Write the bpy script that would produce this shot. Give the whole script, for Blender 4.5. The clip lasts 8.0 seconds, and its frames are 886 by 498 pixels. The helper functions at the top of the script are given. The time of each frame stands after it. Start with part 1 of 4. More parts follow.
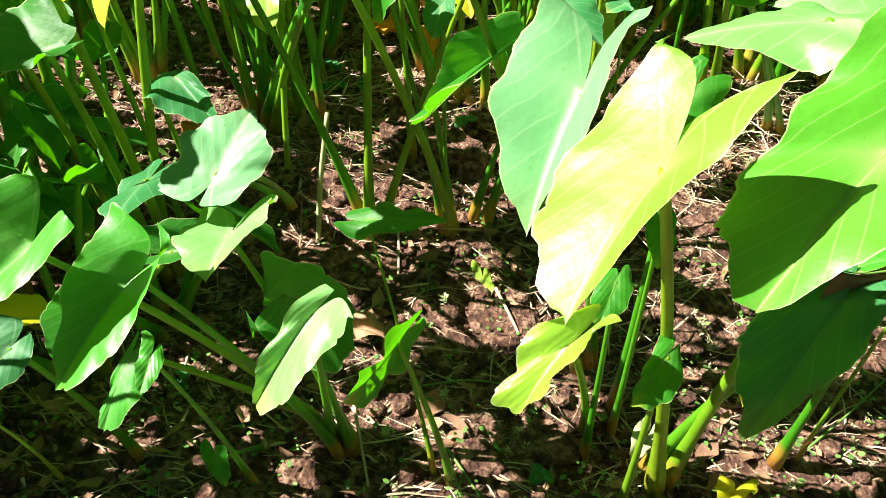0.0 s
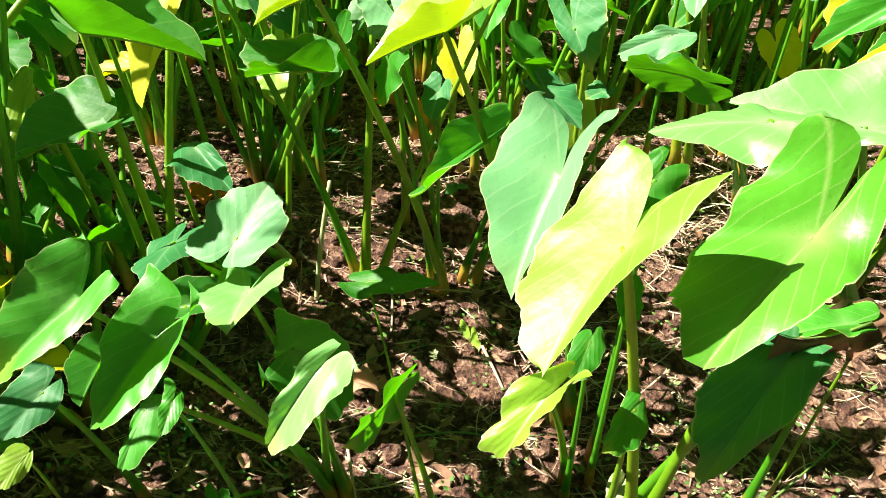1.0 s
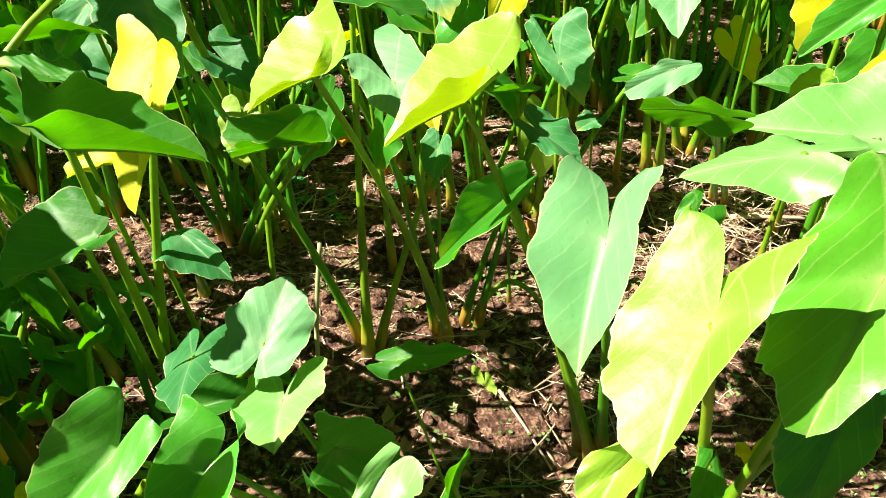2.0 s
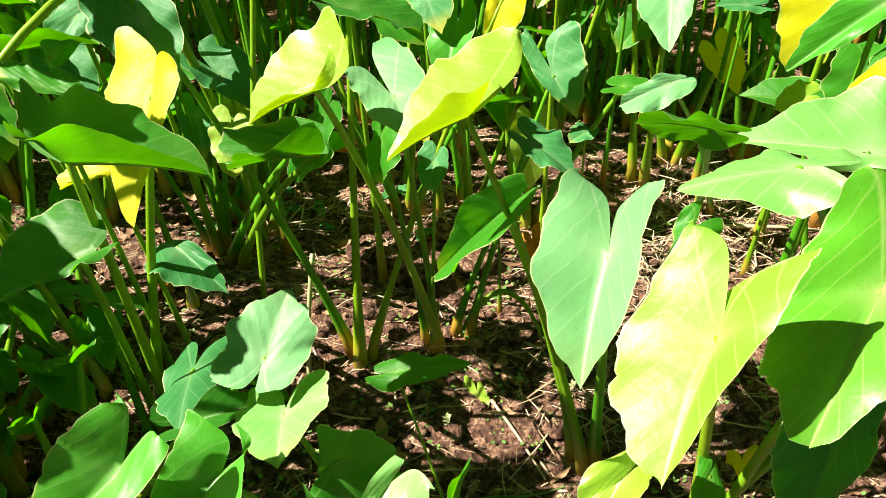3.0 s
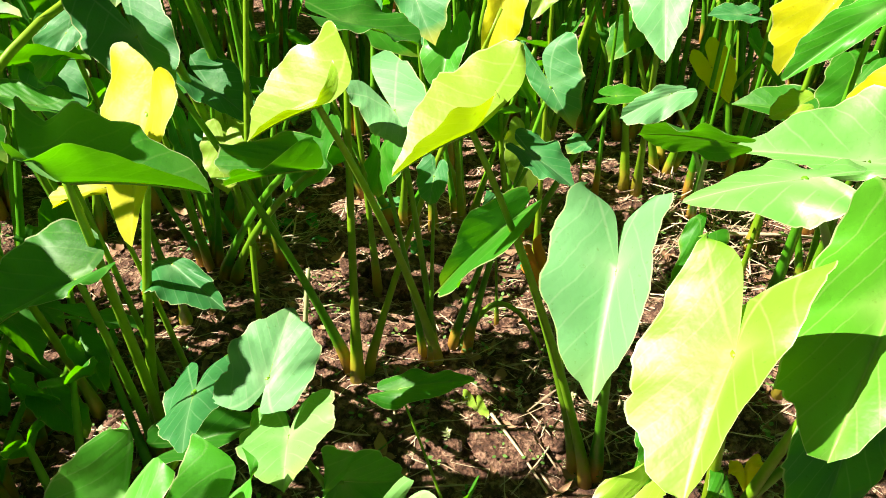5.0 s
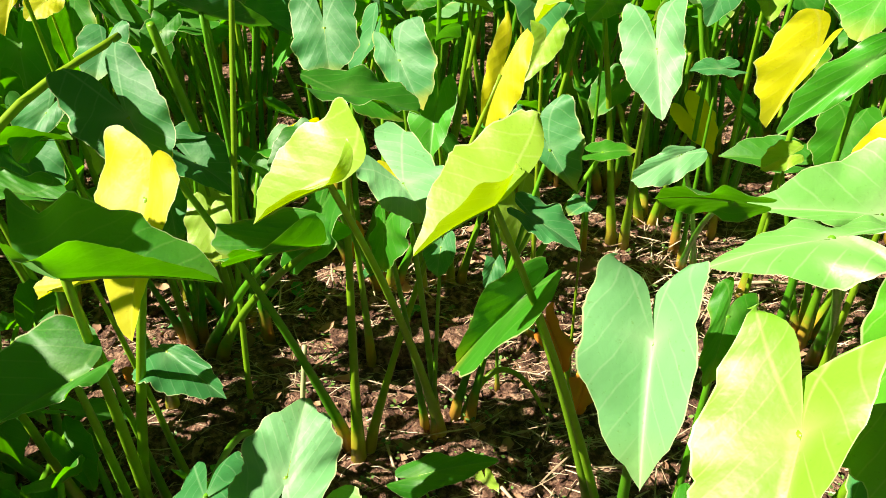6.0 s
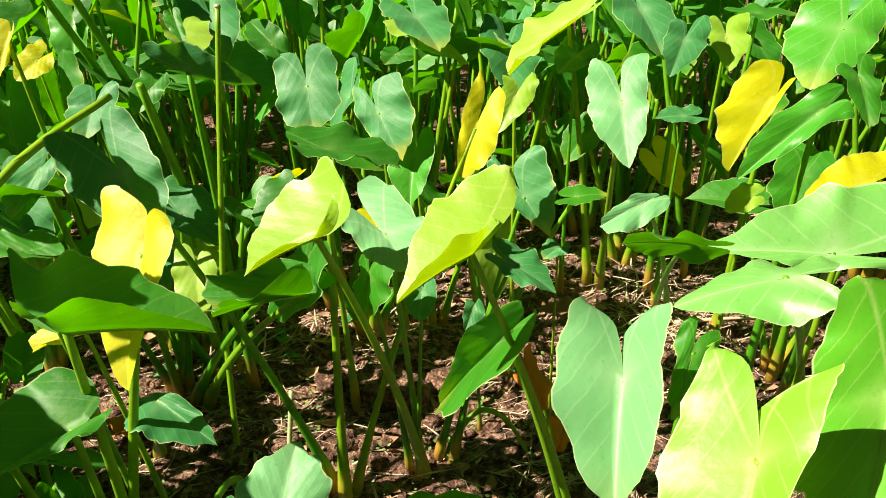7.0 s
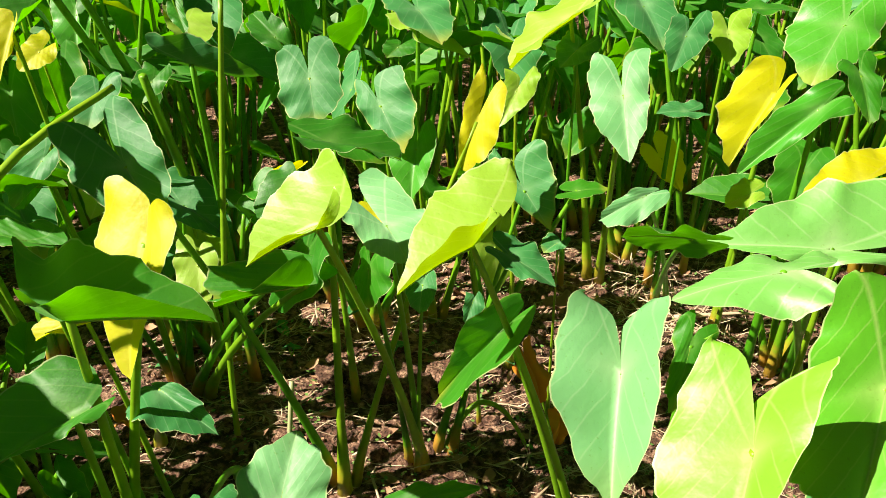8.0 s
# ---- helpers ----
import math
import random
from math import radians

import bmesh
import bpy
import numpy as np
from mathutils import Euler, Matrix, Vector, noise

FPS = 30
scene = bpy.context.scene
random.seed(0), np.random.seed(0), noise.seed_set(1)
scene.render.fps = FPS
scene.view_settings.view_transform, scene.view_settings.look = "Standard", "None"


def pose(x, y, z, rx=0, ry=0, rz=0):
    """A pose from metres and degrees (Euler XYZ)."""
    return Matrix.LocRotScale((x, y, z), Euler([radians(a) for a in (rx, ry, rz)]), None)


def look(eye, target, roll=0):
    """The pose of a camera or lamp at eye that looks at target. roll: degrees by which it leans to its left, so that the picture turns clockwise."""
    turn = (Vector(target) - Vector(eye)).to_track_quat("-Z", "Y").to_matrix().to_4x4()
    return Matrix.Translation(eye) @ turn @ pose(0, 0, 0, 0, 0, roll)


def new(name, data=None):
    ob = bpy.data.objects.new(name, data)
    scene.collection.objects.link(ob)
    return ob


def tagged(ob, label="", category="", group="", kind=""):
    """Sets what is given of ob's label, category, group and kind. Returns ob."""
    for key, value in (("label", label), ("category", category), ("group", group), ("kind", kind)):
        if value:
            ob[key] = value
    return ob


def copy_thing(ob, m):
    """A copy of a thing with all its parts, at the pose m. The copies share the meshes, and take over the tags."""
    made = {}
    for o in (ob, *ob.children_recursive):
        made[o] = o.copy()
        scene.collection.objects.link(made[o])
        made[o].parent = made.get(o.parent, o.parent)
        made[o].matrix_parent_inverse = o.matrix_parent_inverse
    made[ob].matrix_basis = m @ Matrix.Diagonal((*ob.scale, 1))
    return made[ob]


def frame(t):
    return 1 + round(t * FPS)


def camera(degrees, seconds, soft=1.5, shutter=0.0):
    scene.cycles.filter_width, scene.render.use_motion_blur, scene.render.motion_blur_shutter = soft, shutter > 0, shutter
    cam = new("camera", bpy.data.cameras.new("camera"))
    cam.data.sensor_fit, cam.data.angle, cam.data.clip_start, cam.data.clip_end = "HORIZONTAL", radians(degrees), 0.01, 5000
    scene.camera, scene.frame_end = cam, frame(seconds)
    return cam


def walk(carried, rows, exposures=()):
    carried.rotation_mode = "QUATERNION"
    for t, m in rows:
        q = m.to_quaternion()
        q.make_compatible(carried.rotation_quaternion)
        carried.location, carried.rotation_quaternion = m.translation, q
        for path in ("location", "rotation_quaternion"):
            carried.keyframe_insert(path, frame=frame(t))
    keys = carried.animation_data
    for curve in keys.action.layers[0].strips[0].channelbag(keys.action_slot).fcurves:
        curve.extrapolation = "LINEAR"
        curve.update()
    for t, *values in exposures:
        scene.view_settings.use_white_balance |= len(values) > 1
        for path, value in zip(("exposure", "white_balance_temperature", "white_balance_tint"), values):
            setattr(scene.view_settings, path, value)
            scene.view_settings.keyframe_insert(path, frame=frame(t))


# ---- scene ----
cam = camera(61.1, 8.0, soft=0.8)
PATH = [
    (0, (0.415, 0.423, 1.241), (0.116, 1.875, -0.101), 1.5),
    (0.5, (0.433, 0.333, 1.313), (0.142, 1.832, 0.021), 2.4),
    (1, (0.421, 0.327, 1.332), (0.133, 1.883, 0.109), 3.4),
    (1.5, (0.346, 0.376, 1.341), (0.106, 1.96, 0.144), -0.0),
    (1.7, (0.309, 0.413, 1.367), (0.118, 1.991, 0.154), -0.7),
    (2.8, (0.235, 0.420, 1.390), (0.147, 2.006, 0.171), -0.6),
    (3, (0.236, 0.416, 1.391), (0.154, 2.012, 0.191), 0.1),
    (3.5, (0.234, 0.414, 1.395), (0.138, 2.018, 0.208), 1.1),
    (4, (0.235, 0.411, 1.397), (0.153, 2.032, 0.230), 1.2),
    (4.5, (0.232, 0.417, 1.394), (0.155, 2.035, 0.221), 1.8),
    (4.7, (0.227, 0.425, 1.387), (0.154, 2.037, 0.203), 1.2),
    (5.8, (0.138, 0.467, 1.406), (0.156, 2.107, 0.248), -1.9),
    (6, (0.131, 0.492, 1.393), (0.180, 2.190, 0.319), -0.7),
    (6.5, (0.124, 0.449, 1.434), (0.224, 2.178, 0.431), -1.7),
    (7, (0.129, 0.441, 1.435), (0.234, 2.188, 0.457), -1.0),
    (7.5, (0.129, 0.436, 1.436), (0.208, 2.172, 0.446), -1.2),
    (8, (0.129, 0.433, 1.436), (0.231, 2.168, 0.447), -0.6),
]
walk(cam, [(t, look(eye, target, roll)) for t, eye, target, roll in PATH], exposures=((0.0, 1.68, 6550, 15), (1.2, 1.6, 6800, 14), (3.0, 1.5, 7100, 14), (4.7, 1.5, 7100, 14), (6.2, 1.31, 7350, 14), (8.0, 1.2, 7350, 14)))

# ---- light ----
SUN_FROM = Vector((-0.74, -0.16, 0.78)).normalized()
world = bpy.data.worlds.new("sky")
scene.world = world
world.use_nodes = True
sky = world.node_tree.nodes.new("ShaderNodeTexSky")
sky.sky_type, sky.sun_disc = "NISHITA", False
sky.sun_elevation = math.asin(SUN_FROM.z)
sky.sun_rotation = math.atan2(SUN_FROM.x, SUN_FROM.y)
background = world.node_tree.nodes["Background"]
background.inputs["Strength"].default_value = 0.006
world.node_tree.links.new(sky.outputs[0], background.inputs["Color"])
sun = new("sun", bpy.data.lights.new("sun", "SUN"))
sun.data.energy, sun.data.angle, sun.data.color = 5.0, radians(0.5), (1.0, 0.95, 0.88)
sun.matrix_world = look(SUN_FROM * 30, (0, 0, 0))


# ---- materials ----
def material(name):
    mat = bpy.data.materials.new(name)
    mat.use_nodes = True
    tree = mat.node_tree
    return mat, tree, tree.nodes["Principled BSDF"], tree.nodes["Material Output"]


def node(tree, kind, inputs=(), **settings):
    made = tree.nodes.new(kind)
    for key, value in settings.items():
        setattr(made, key, value)
    for key, value in dict(inputs).items():
        if hasattr(value, "is_output"):
            tree.links.new(value, made.inputs[key])
        else:
            made.inputs[key].default_value = value
    return made


def maths(tree, operation, a, b=0.0, clamp=False):
    return node(tree, "ShaderNodeMath", {0: a, 1: b}, operation=operation, use_clamp=clamp).outputs[0]


def blend(tree, factor, a, b, kind="MIX"):
    made = node(tree, "ShaderNodeMix", data_type="RGBA", blend_type=kind)
    for socket, value in ((made.inputs[0], factor), (made.inputs[6], a), (made.inputs[7], b)):
        if hasattr(value, "is_output"):
            tree.links.new(value, socket)
        else:
            socket.default_value = value
    return made.outputs[2]


def ramp(tree, factor, stops):
    made = node(tree, "ShaderNodeValToRGB", {0: factor})
    while len(made.color_ramp.elements) < len(stops):
        made.color_ramp.elements.new(0.5)
    for element, (at, colour) in zip(made.color_ramp.elements, stops):
        element.position, element.color = at, (*colour, 1)
    return made.outputs[0]


def leaf_material(name, low, high, glow, vein, through_it=0.45, rough=0.5, bloom=0.2, aging=0.75, gloss=0.55):
    """A waxy leaf blade: light comes through it, pale veins run from the midrib to the edge."""
    mat, tree, shader, out = material(name)
    uv = node(tree, "ShaderNodeUVMap", uv_map="blade").outputs[0]
    parts = node(tree, "ShaderNodeSeparateXYZ", {0: uv})
    along, across = parts.outputs[0], maths(tree, "ABSOLUTE", parts.outputs[1])
    one = node(tree, "ShaderNodeObjectInfo").outputs["Random"]
    here = node(tree, "ShaderNodeTexCoord").outputs["Object"]
    broad = node(tree, "ShaderNodeTexNoise", {"Vector": here, "Scale": 9.0, "Detail": 4.0}).outputs[0]
    fine = node(tree, "ShaderNodeTexNoise", {"Vector": here, "Scale": 160.0, "Detail": 5.0}).outputs[0]
    wander = maths(tree, "MULTIPLY", broad, 0.1)
    phase = maths(tree, "ADD", maths(tree, "SUBTRACT", along, maths(tree, "MULTIPLY", across, 0.42)), wander)
    saw = maths(tree, "PINGPONG", maths(tree, "MULTIPLY", phase, 7.0), 0.5)
    line = maths(tree, "SUBTRACT", 1.0, maths(tree, "MULTIPLY", saw, 14.0), True)
    rib = maths(tree, "SUBTRACT", 1.0, maths(tree, "MULTIPLY", across, 30.0), True)
    # the two ribs that run back into the lobes, and the pale star where the stalk meets the blade
    run = maths(tree, "SUBTRACT", maths(tree, "MULTIPLY", along, 2.0), 1.0)
    behind = maths(tree, "MAXIMUM", maths(tree, "MULTIPLY", run, -1.0), 0.0)
    aside = maths(tree, "ABSOLUTE", maths(tree, "SUBTRACT", across, maths(tree, "MULTIPLY", behind, 0.62)))
    lobes = maths(tree, "MULTIPLY", maths(tree, "SUBTRACT", 1.0, maths(tree, "MULTIPLY", aside, 26.0), True), maths(tree, "MULTIPLY", behind, 30.0, True))
    far = maths(tree, "ADD", maths(tree, "ABSOLUTE", run), maths(tree, "MULTIPLY", across, 0.5))
    star = maths(tree, "POWER", maths(tree, "SUBTRACT", 1.0, maths(tree, "MULTIPLY", far, 2.4), True), 2.0)
    soft = maths(tree, "MULTIPLY", maths(tree, "SUBTRACT", 1.0, maths(tree, "MULTIPLY", across, 6.0), True), 0.35)
    veins = maths(tree, "MAXIMUM", maths(tree, "MULTIPLY", line, 0.45), maths(tree, "MAXIMUM", rib, maths(tree, "MULTIPLY", lobes, 0.8)))
    veins = maths(tree, "MAXIMUM", veins, maths(tree, "MAXIMUM", star, soft))
    rim = node(tree, "ShaderNodeSeparateXYZ", {0: node(tree, "ShaderNodeUVMap", uv_map="rim").outputs[0]}).outputs[0]
    margin = maths(tree, "MULTIPLY", maths(tree, "SUBTRACT", rim, 0.965), 60.0, True)
    tone = maths(tree, "ADD", maths(tree, "MULTIPLY", one, 0.55), maths(tree, "MULTIPLY", broad, 0.45))
    colour = blend(tree, tone, (*low, 1), (*high, 1))
    colour = blend(tree, maths(tree, "MULTIPLY", veins, 0.42), colour, (*vein, 1))
    colour = blend(tree, maths(tree, "MULTIPLY", margin, 0.7), colour, (0.5, 0.58, 0.28, 1))
    # yellowing that creeps in from the tip and the edges of older leaves
    old = maths(tree, "MULTIPLY", maths(tree, "SUBTRACT", one, 0.35), 1.6, True)
    ends = maths(tree, "MULTIPLY", maths(tree, "SUBTRACT", maths(tree, "ADD", run, maths(tree, "MULTIPLY", broad, 0.5)), 0.88), 3.0, True)
    side = maths(tree, "MULTIPLY", maths(tree, "SUBTRACT", maths(tree, "ADD", rim, maths(tree, "MULTIPLY", broad, 0.6)), 1.22), 4.0, True)
    old = maths(tree, "MULTIPLY", old, maths(tree, "MAXIMUM", ends, maths(tree, "MULTIPLY", side, 0.7)))
    colour = blend(tree, maths(tree, "MULTIPLY", old, aging), colour, (0.58, 0.54, 0.06, 1))
    spots = ramp(tree, fine, [(0.28, (0.7, 0.62, 0.35)), (0.36, (1, 1, 1)), (1, (1, 1, 1))])
    colour = blend(tree, 0.5, colour, spots, "MULTIPLY")
    quilt = node(tree, "ShaderNodeTexNoise", {"Vector": here, "Scale": 34.0, "Detail": 3.0}).outputs[0]
    relief = maths(tree, "ADD", maths(tree, "MULTIPLY", saw, 0.3), maths(tree, "MULTIPLY", fine, 0.1))
    relief = maths(tree, "ADD", relief, maths(tree, "MULTIPLY", quilt, 0.9))
    bump = node(tree, "ShaderNodeBump", {"Height": relief, "Strength": 0.3, "Distance": 0.006}).outputs[0]
    tree.links.new(colour, shader.inputs["Base Color"])
    tree.links.new(bump, shader.inputs["Normal"])
    tree.links.new(ramp(tree, broad, [(0.2, (rough - 0.06,) * 3), (0.8, (rough + 0.1,) * 3)]), shader.inputs["Roughness"])
    shader.inputs["Specular IOR Level"].default_value = gloss
    shader.inputs["Sheen Weight"].default_value = bloom
    shader.inputs["Sheen Roughness"].default_value = 0.6
    shader.inputs["Sheen Tint"].default_value = (0.9, 1.0, 0.82, 1)
    shine = blend(tree, maths(tree, "MULTIPLY", veins, 0.35), (*glow, 1), (glow[0] * 1.15, glow[1] * 1.1, glow[2] * 1.6, 1))
    shine = blend(tree, 0.4, shine, spots, "MULTIPLY")
    back = node(tree, "ShaderNodeBsdfTranslucent", {"Color": shine, "Normal": bump}).outputs[0]
    both = node(tree, "ShaderNodeMixShader", {0: through_it, 1: shader.outputs[0], 2: back}).outputs[0]
    tree.links.new(both, out.inputs["Surface"])
    return mat


GREEN = leaf_material("leaf_green", (0.009, 0.15, 0.004), (0.032, 0.27, 0.008), (0.12, 0.58, 0.002), (0.26, 0.5, 0.12), 0.38, bloom=0.02)
BLUE = leaf_material("leaf_waxy_blue_green", (0.014, 0.16, 0.036), (0.055, 0.29, 0.08), (0.09, 0.46, 0.008), (0.32, 0.56, 0.28), 0.26, 0.52, 0.03, gloss=0.35)
SILVER = leaf_material("leaf_silvery_green", (0.085, 0.32, 0.1), (0.16, 0.44, 0.17), (0.14, 0.5, 0.01), (0.48, 0.64, 0.38), 0.22, 0.5, 0.05, 0.12, 0.5)
LIME = leaf_material("leaf_lime", (0.2, 0.45, 0.016), (0.34, 0.57, 0.06), (0.5, 0.76, 0.003), (0.64, 0.72, 0.26), 0.34, 0.44, 0.03, 0.5, gloss=0.75)
BRIGHT = leaf_material("leaf_bright_green", (0.115, 0.41, 0.014), (0.25, 0.55, 0.045), (0.37, 0.72, 0.003), (0.62, 0.7, 0.28), 0.3, 0.44, 0.03, 0.6, gloss=0.7)
GRASSY = leaf_material("leaf_grass_green", (0.06, 0.36, 0.012), (0.14, 0.49, 0.03), (0.24, 0.68, 0.003), (0.6, 0.7, 0.26), 0.3, 0.42, 0.03, 0.5, gloss=0.8)
YELLOW = leaf_material("leaf_yellow", (0.58, 0.6, 0.008), (0.74, 0.72, 0.012), (0.86, 0.88, 0.002), (0.72, 0.7, 0.14), 0.48, bloom=0.02)
FRESH = leaf_material("leaf_fresh_green", (0.024, 0.29, 0.01), (0.08, 0.42, 0.03), (0.14, 0.62, 0.003), (0.42, 0.62, 0.26), 0.34, 0.44, 0.02, gloss=0.65)
PASTEL = leaf_material("leaf_pale_green", (0.11, 0.41, 0.06), (0.21, 0.53, 0.14), (0.24, 0.62, 0.008), (0.58, 0.7, 0.42), 0.26, 0.44, 0.03, 0.3, gloss=0.8)


def stalk_material(name, foot, middle, top):
    mat, tree, shader, out = material(name)
    geometry = node(tree, "ShaderNodeNewGeometry")
    uv = node(tree, "ShaderNodeSeparateXYZ", {0: node(tree, "ShaderNodeUVMap", uv_map="blade").outputs[0]})
    one = node(tree, "ShaderNodeObjectInfo").outputs["Random"]
    streak = node(tree, "ShaderNodeTexNoise", {"Vector": geometry.outputs["Position"], "Scale": 45.0, "Detail": 5.0}).outputs[0]
    length = maths(tree, "ADD", uv.outputs[0], maths(tree, "MULTIPLY", maths(tree, "SUBTRACT", streak, 0.5), 0.12))
    colour = ramp(tree, length, [(0.0, foot), (0.05, foot), (0.13, middle), (1.0, top)])
    colour = blend(tree, maths(tree, "MULTIPLY", maths(tree, "POWER", one, 2.0), 0.6), colour, (0.36, 0.5, 0.02, 1))
    colour = blend(tree, 0.55, colour, ramp(tree, streak, [(0.3, (0.62, 0.66, 0.5)), (0.65, (1, 1, 1))]), "MULTIPLY")
    tree.links.new(colour, shader.inputs["Base Color"])
    bump = node(tree, "ShaderNodeBump", {"Height": streak, "Strength": 0.3, "Distance": 0.004}).outputs[0]
    tree.links.new(bump, shader.inputs["Normal"])
    shader.inputs["Roughness"].default_value = 0.4
    back = node(tree, "ShaderNodeBsdfTranslucent", {"Color": (0.2, 0.52, 0.012, 1)}).outputs[0]
    both = node(tree, "ShaderNodeMixShader", {0: 0.22, 1: shader.outputs[0], 2: back}).outputs[0]
    tree.links.new(both, out.inputs["Surface"])
    return mat


STALK = stalk_material("stalk_green", (0.6, 0.3, 0.05), (0.05, 0.3, 0.009), (0.12, 0.43, 0.018))
RIB = stalk_material("rib_pale_green", (0.24, 0.42, 0.1), (0.26, 0.44, 0.1), (0.26, 0.46, 0.1))
STALK_PALE = stalk_material("stalk_pale", (0.55, 0.38, 0.05), (0.17, 0.4, 0.014), (0.22, 0.46, 0.02))


def soil_material():
    mat, tree, shader, out = material("soil")
    here = node(tree, "ShaderNodeNewGeometry").outputs["Position"]
    broad = node(tree, "ShaderNodeTexNoise", {"Vector": here, "Scale": 2.2, "Detail": 6.0}).outputs[0]
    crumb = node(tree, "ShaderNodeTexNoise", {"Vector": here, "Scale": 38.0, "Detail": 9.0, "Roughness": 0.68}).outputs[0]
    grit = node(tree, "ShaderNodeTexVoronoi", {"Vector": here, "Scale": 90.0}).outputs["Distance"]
    # near-black hollows and pale crests put shade and sunlit crumbs into the colour
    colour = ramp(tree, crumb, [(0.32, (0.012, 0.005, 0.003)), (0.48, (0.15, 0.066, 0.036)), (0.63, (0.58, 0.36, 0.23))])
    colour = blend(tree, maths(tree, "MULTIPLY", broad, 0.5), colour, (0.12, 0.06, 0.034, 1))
    tree.links.new(colour, shader.inputs["Base Color"])
    shader.inputs["Roughness"].default_value = 0.9
    height = maths(tree, "ADD", crumb, maths(tree, "MULTIPLY", grit, 0.35))
    bump = node(tree, "ShaderNodeBump", {"Height": height, "Strength": 1.0, "Distance": 0.035}).outputs[0]
    tree.links.new(bump, shader.inputs["Normal"])
    return mat


SOIL = soil_material()


def dry_material(name, low, high, rough=0.8):
    mat, tree, shader, out = material(name)
    geometry = node(tree, "ShaderNodeNewGeometry")
    grain = node(tree, "ShaderNodeTexNoise", {"Vector": geometry.outputs["Position"], "Scale": 60.0, "Detail": 6.0}).outputs[0]
    tone = maths(tree, "ADD", maths(tree, "MULTIPLY", geometry.outputs["Random Per Island"], 0.6), maths(tree, "MULTIPLY", grain, 0.4))
    tree.links.new(blend(tree, tone, (*low, 1), (*high, 1)), shader.inputs["Base Color"])
    shader.inputs["Roughness"].default_value = rough
    bump = node(tree, "ShaderNodeBump", {"Height": grain, "Strength": 0.4, "Distance": 0.003}).outputs[0]
    tree.links.new(bump, shader.inputs["Normal"])
    return mat


STRAW = dry_material("straw", (0.2, 0.12, 0.06), (0.75, 0.62, 0.42))
DEAD = dry_material("dead_leaf", (0.09, 0.04, 0.02), (0.5, 0.3, 0.16))
RUST = dry_material("rusty_leaf", (0.5, 0.13, 0.01), (0.75, 0.33, 0.02))
WEED = dry_material("weed", (0.05, 0.14, 0.025), (0.16, 0.3, 0.06), 0.55)
PALE = dry_material("pale_weed", (0.26, 0.32, 0.12), (0.5, 0.52, 0.28), 0.6)


# ---- ground ----
def ground_height(x, y):
    """Low ridges across the field, with clods and crumbs."""
    near = max(0.0, 1 - max(0.0, abs(x - 0.3) - 3) / 6) * max(0.0, 1 - max(0.0, abs(y - 2) - 4) / 8)
    ridge = 0.022 * math.sin((y - 1.62 + 0.06 * math.sin(x * 1.3)) * 6.2)
    lumps = 0.035 * noise.noise((x * 3.1, y * 3.1, 0.3)) + 0.02 * noise.noise((x * 9.0, y * 9.0, 4.0))
    crumbs = 0.009 * noise.noise((x * 27, y * 27, 9.0)) + 0.006 * noise.noise((x * 60, y * 60, 2.0))
    return near * (ridge + lumps + crumbs)


def spread(low, high, step, reach):
    """Even steps between low and high, then wider and wider ones out to reach."""
    inside = [low + step * k for k in range(int((high - low) / step) + 1)]
    left, right, gap = [], [], step
    while not right or right[-1] < reach:
        gap *= 1.35
        right.append((right[-1] if right else inside[-1]) + gap)
        left.append((left[-1] if left else inside[0]) - gap)
    return left[::-1] + inside + right


def link(name, vertices, faces, mat, parent=None, label="", uvs=None, smooth=True, rims=None):
    mesh = bpy.data.meshes.new(name)
    mesh.from_pydata(vertices, [], faces)
    mesh.materials.append(mat)
    if uvs:
        layer = mesh.uv_layers.new(name="blade")
        for loop in mesh.loops:
            layer.data[loop.index].uv = uvs[loop.vertex_index]
    if rims:
        layer = mesh.uv_layers.new(name="rim")
        for loop in mesh.loops:
            layer.data[loop.index].uv = (rims[loop.vertex_index], 0.0)
    mesh.polygons.foreach_set("use_smooth", [smooth] * len(mesh.polygons))
    mesh.update()
    ob = new(name, mesh)
    if parent:
        ob.parent = parent
    if label:
        tagged(ob, label)
    return ob


def build_ground():
    xs, ys = spread(-1.3, 1.9, 0.016, 60), spread(0.7, 3.4, 0.016, 60)
    vertices = [(x, y, ground_height(x, y)) for y in ys for x in xs]
    w = len(xs)
    faces = [(j * w + i, j * w + i + 1, (j + 1) * w + i + 1, (j + 1) * w + i) for j in range(len(ys) - 1) for i in range(w - 1)]
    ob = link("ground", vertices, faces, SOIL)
    tagged(ob, "crumbly reddish-brown field soil with low ridges", "ground", kind="structure")


build_ground()


# ---- taro plants ----
def blade_shape(lobe, notch, gap, steps=28, full=1.7):
    """Rows across half a heart-shaped blade: along (tip 1, stalk 0, lobe end -lobe), inner and outer edge. full: how late it narrows to the tip."""
    low = max(3, steps * 2 // 7)
    alongs = [-lobe + (lobe - notch) * (k / low) ** 1.6 for k in range(low)]
    alongs += [-notch + (1 + notch) * k / (steps - low) for k in range(steps - low + 1)]
    rows = []
    for u in alongs:
        if u > 0.1:
            s = (u - 0.1) / 0.9
            outer = max(0.0, 1 - s ** full) ** 0.88
        else:
            q = (0.1 - u) / (0.1 + lobe)
            outer = 0.48 + 0.52 * math.sqrt(max(0.0, 1 - q ** 3.0))
        inner = 0.0
        if u < -notch:
            g = (-notch - u) / (lobe - notch)
            inner = gap * g + (0.46 - gap) * g ** 8
        rows.append((u, min(inner, outer), outer))
    return rows


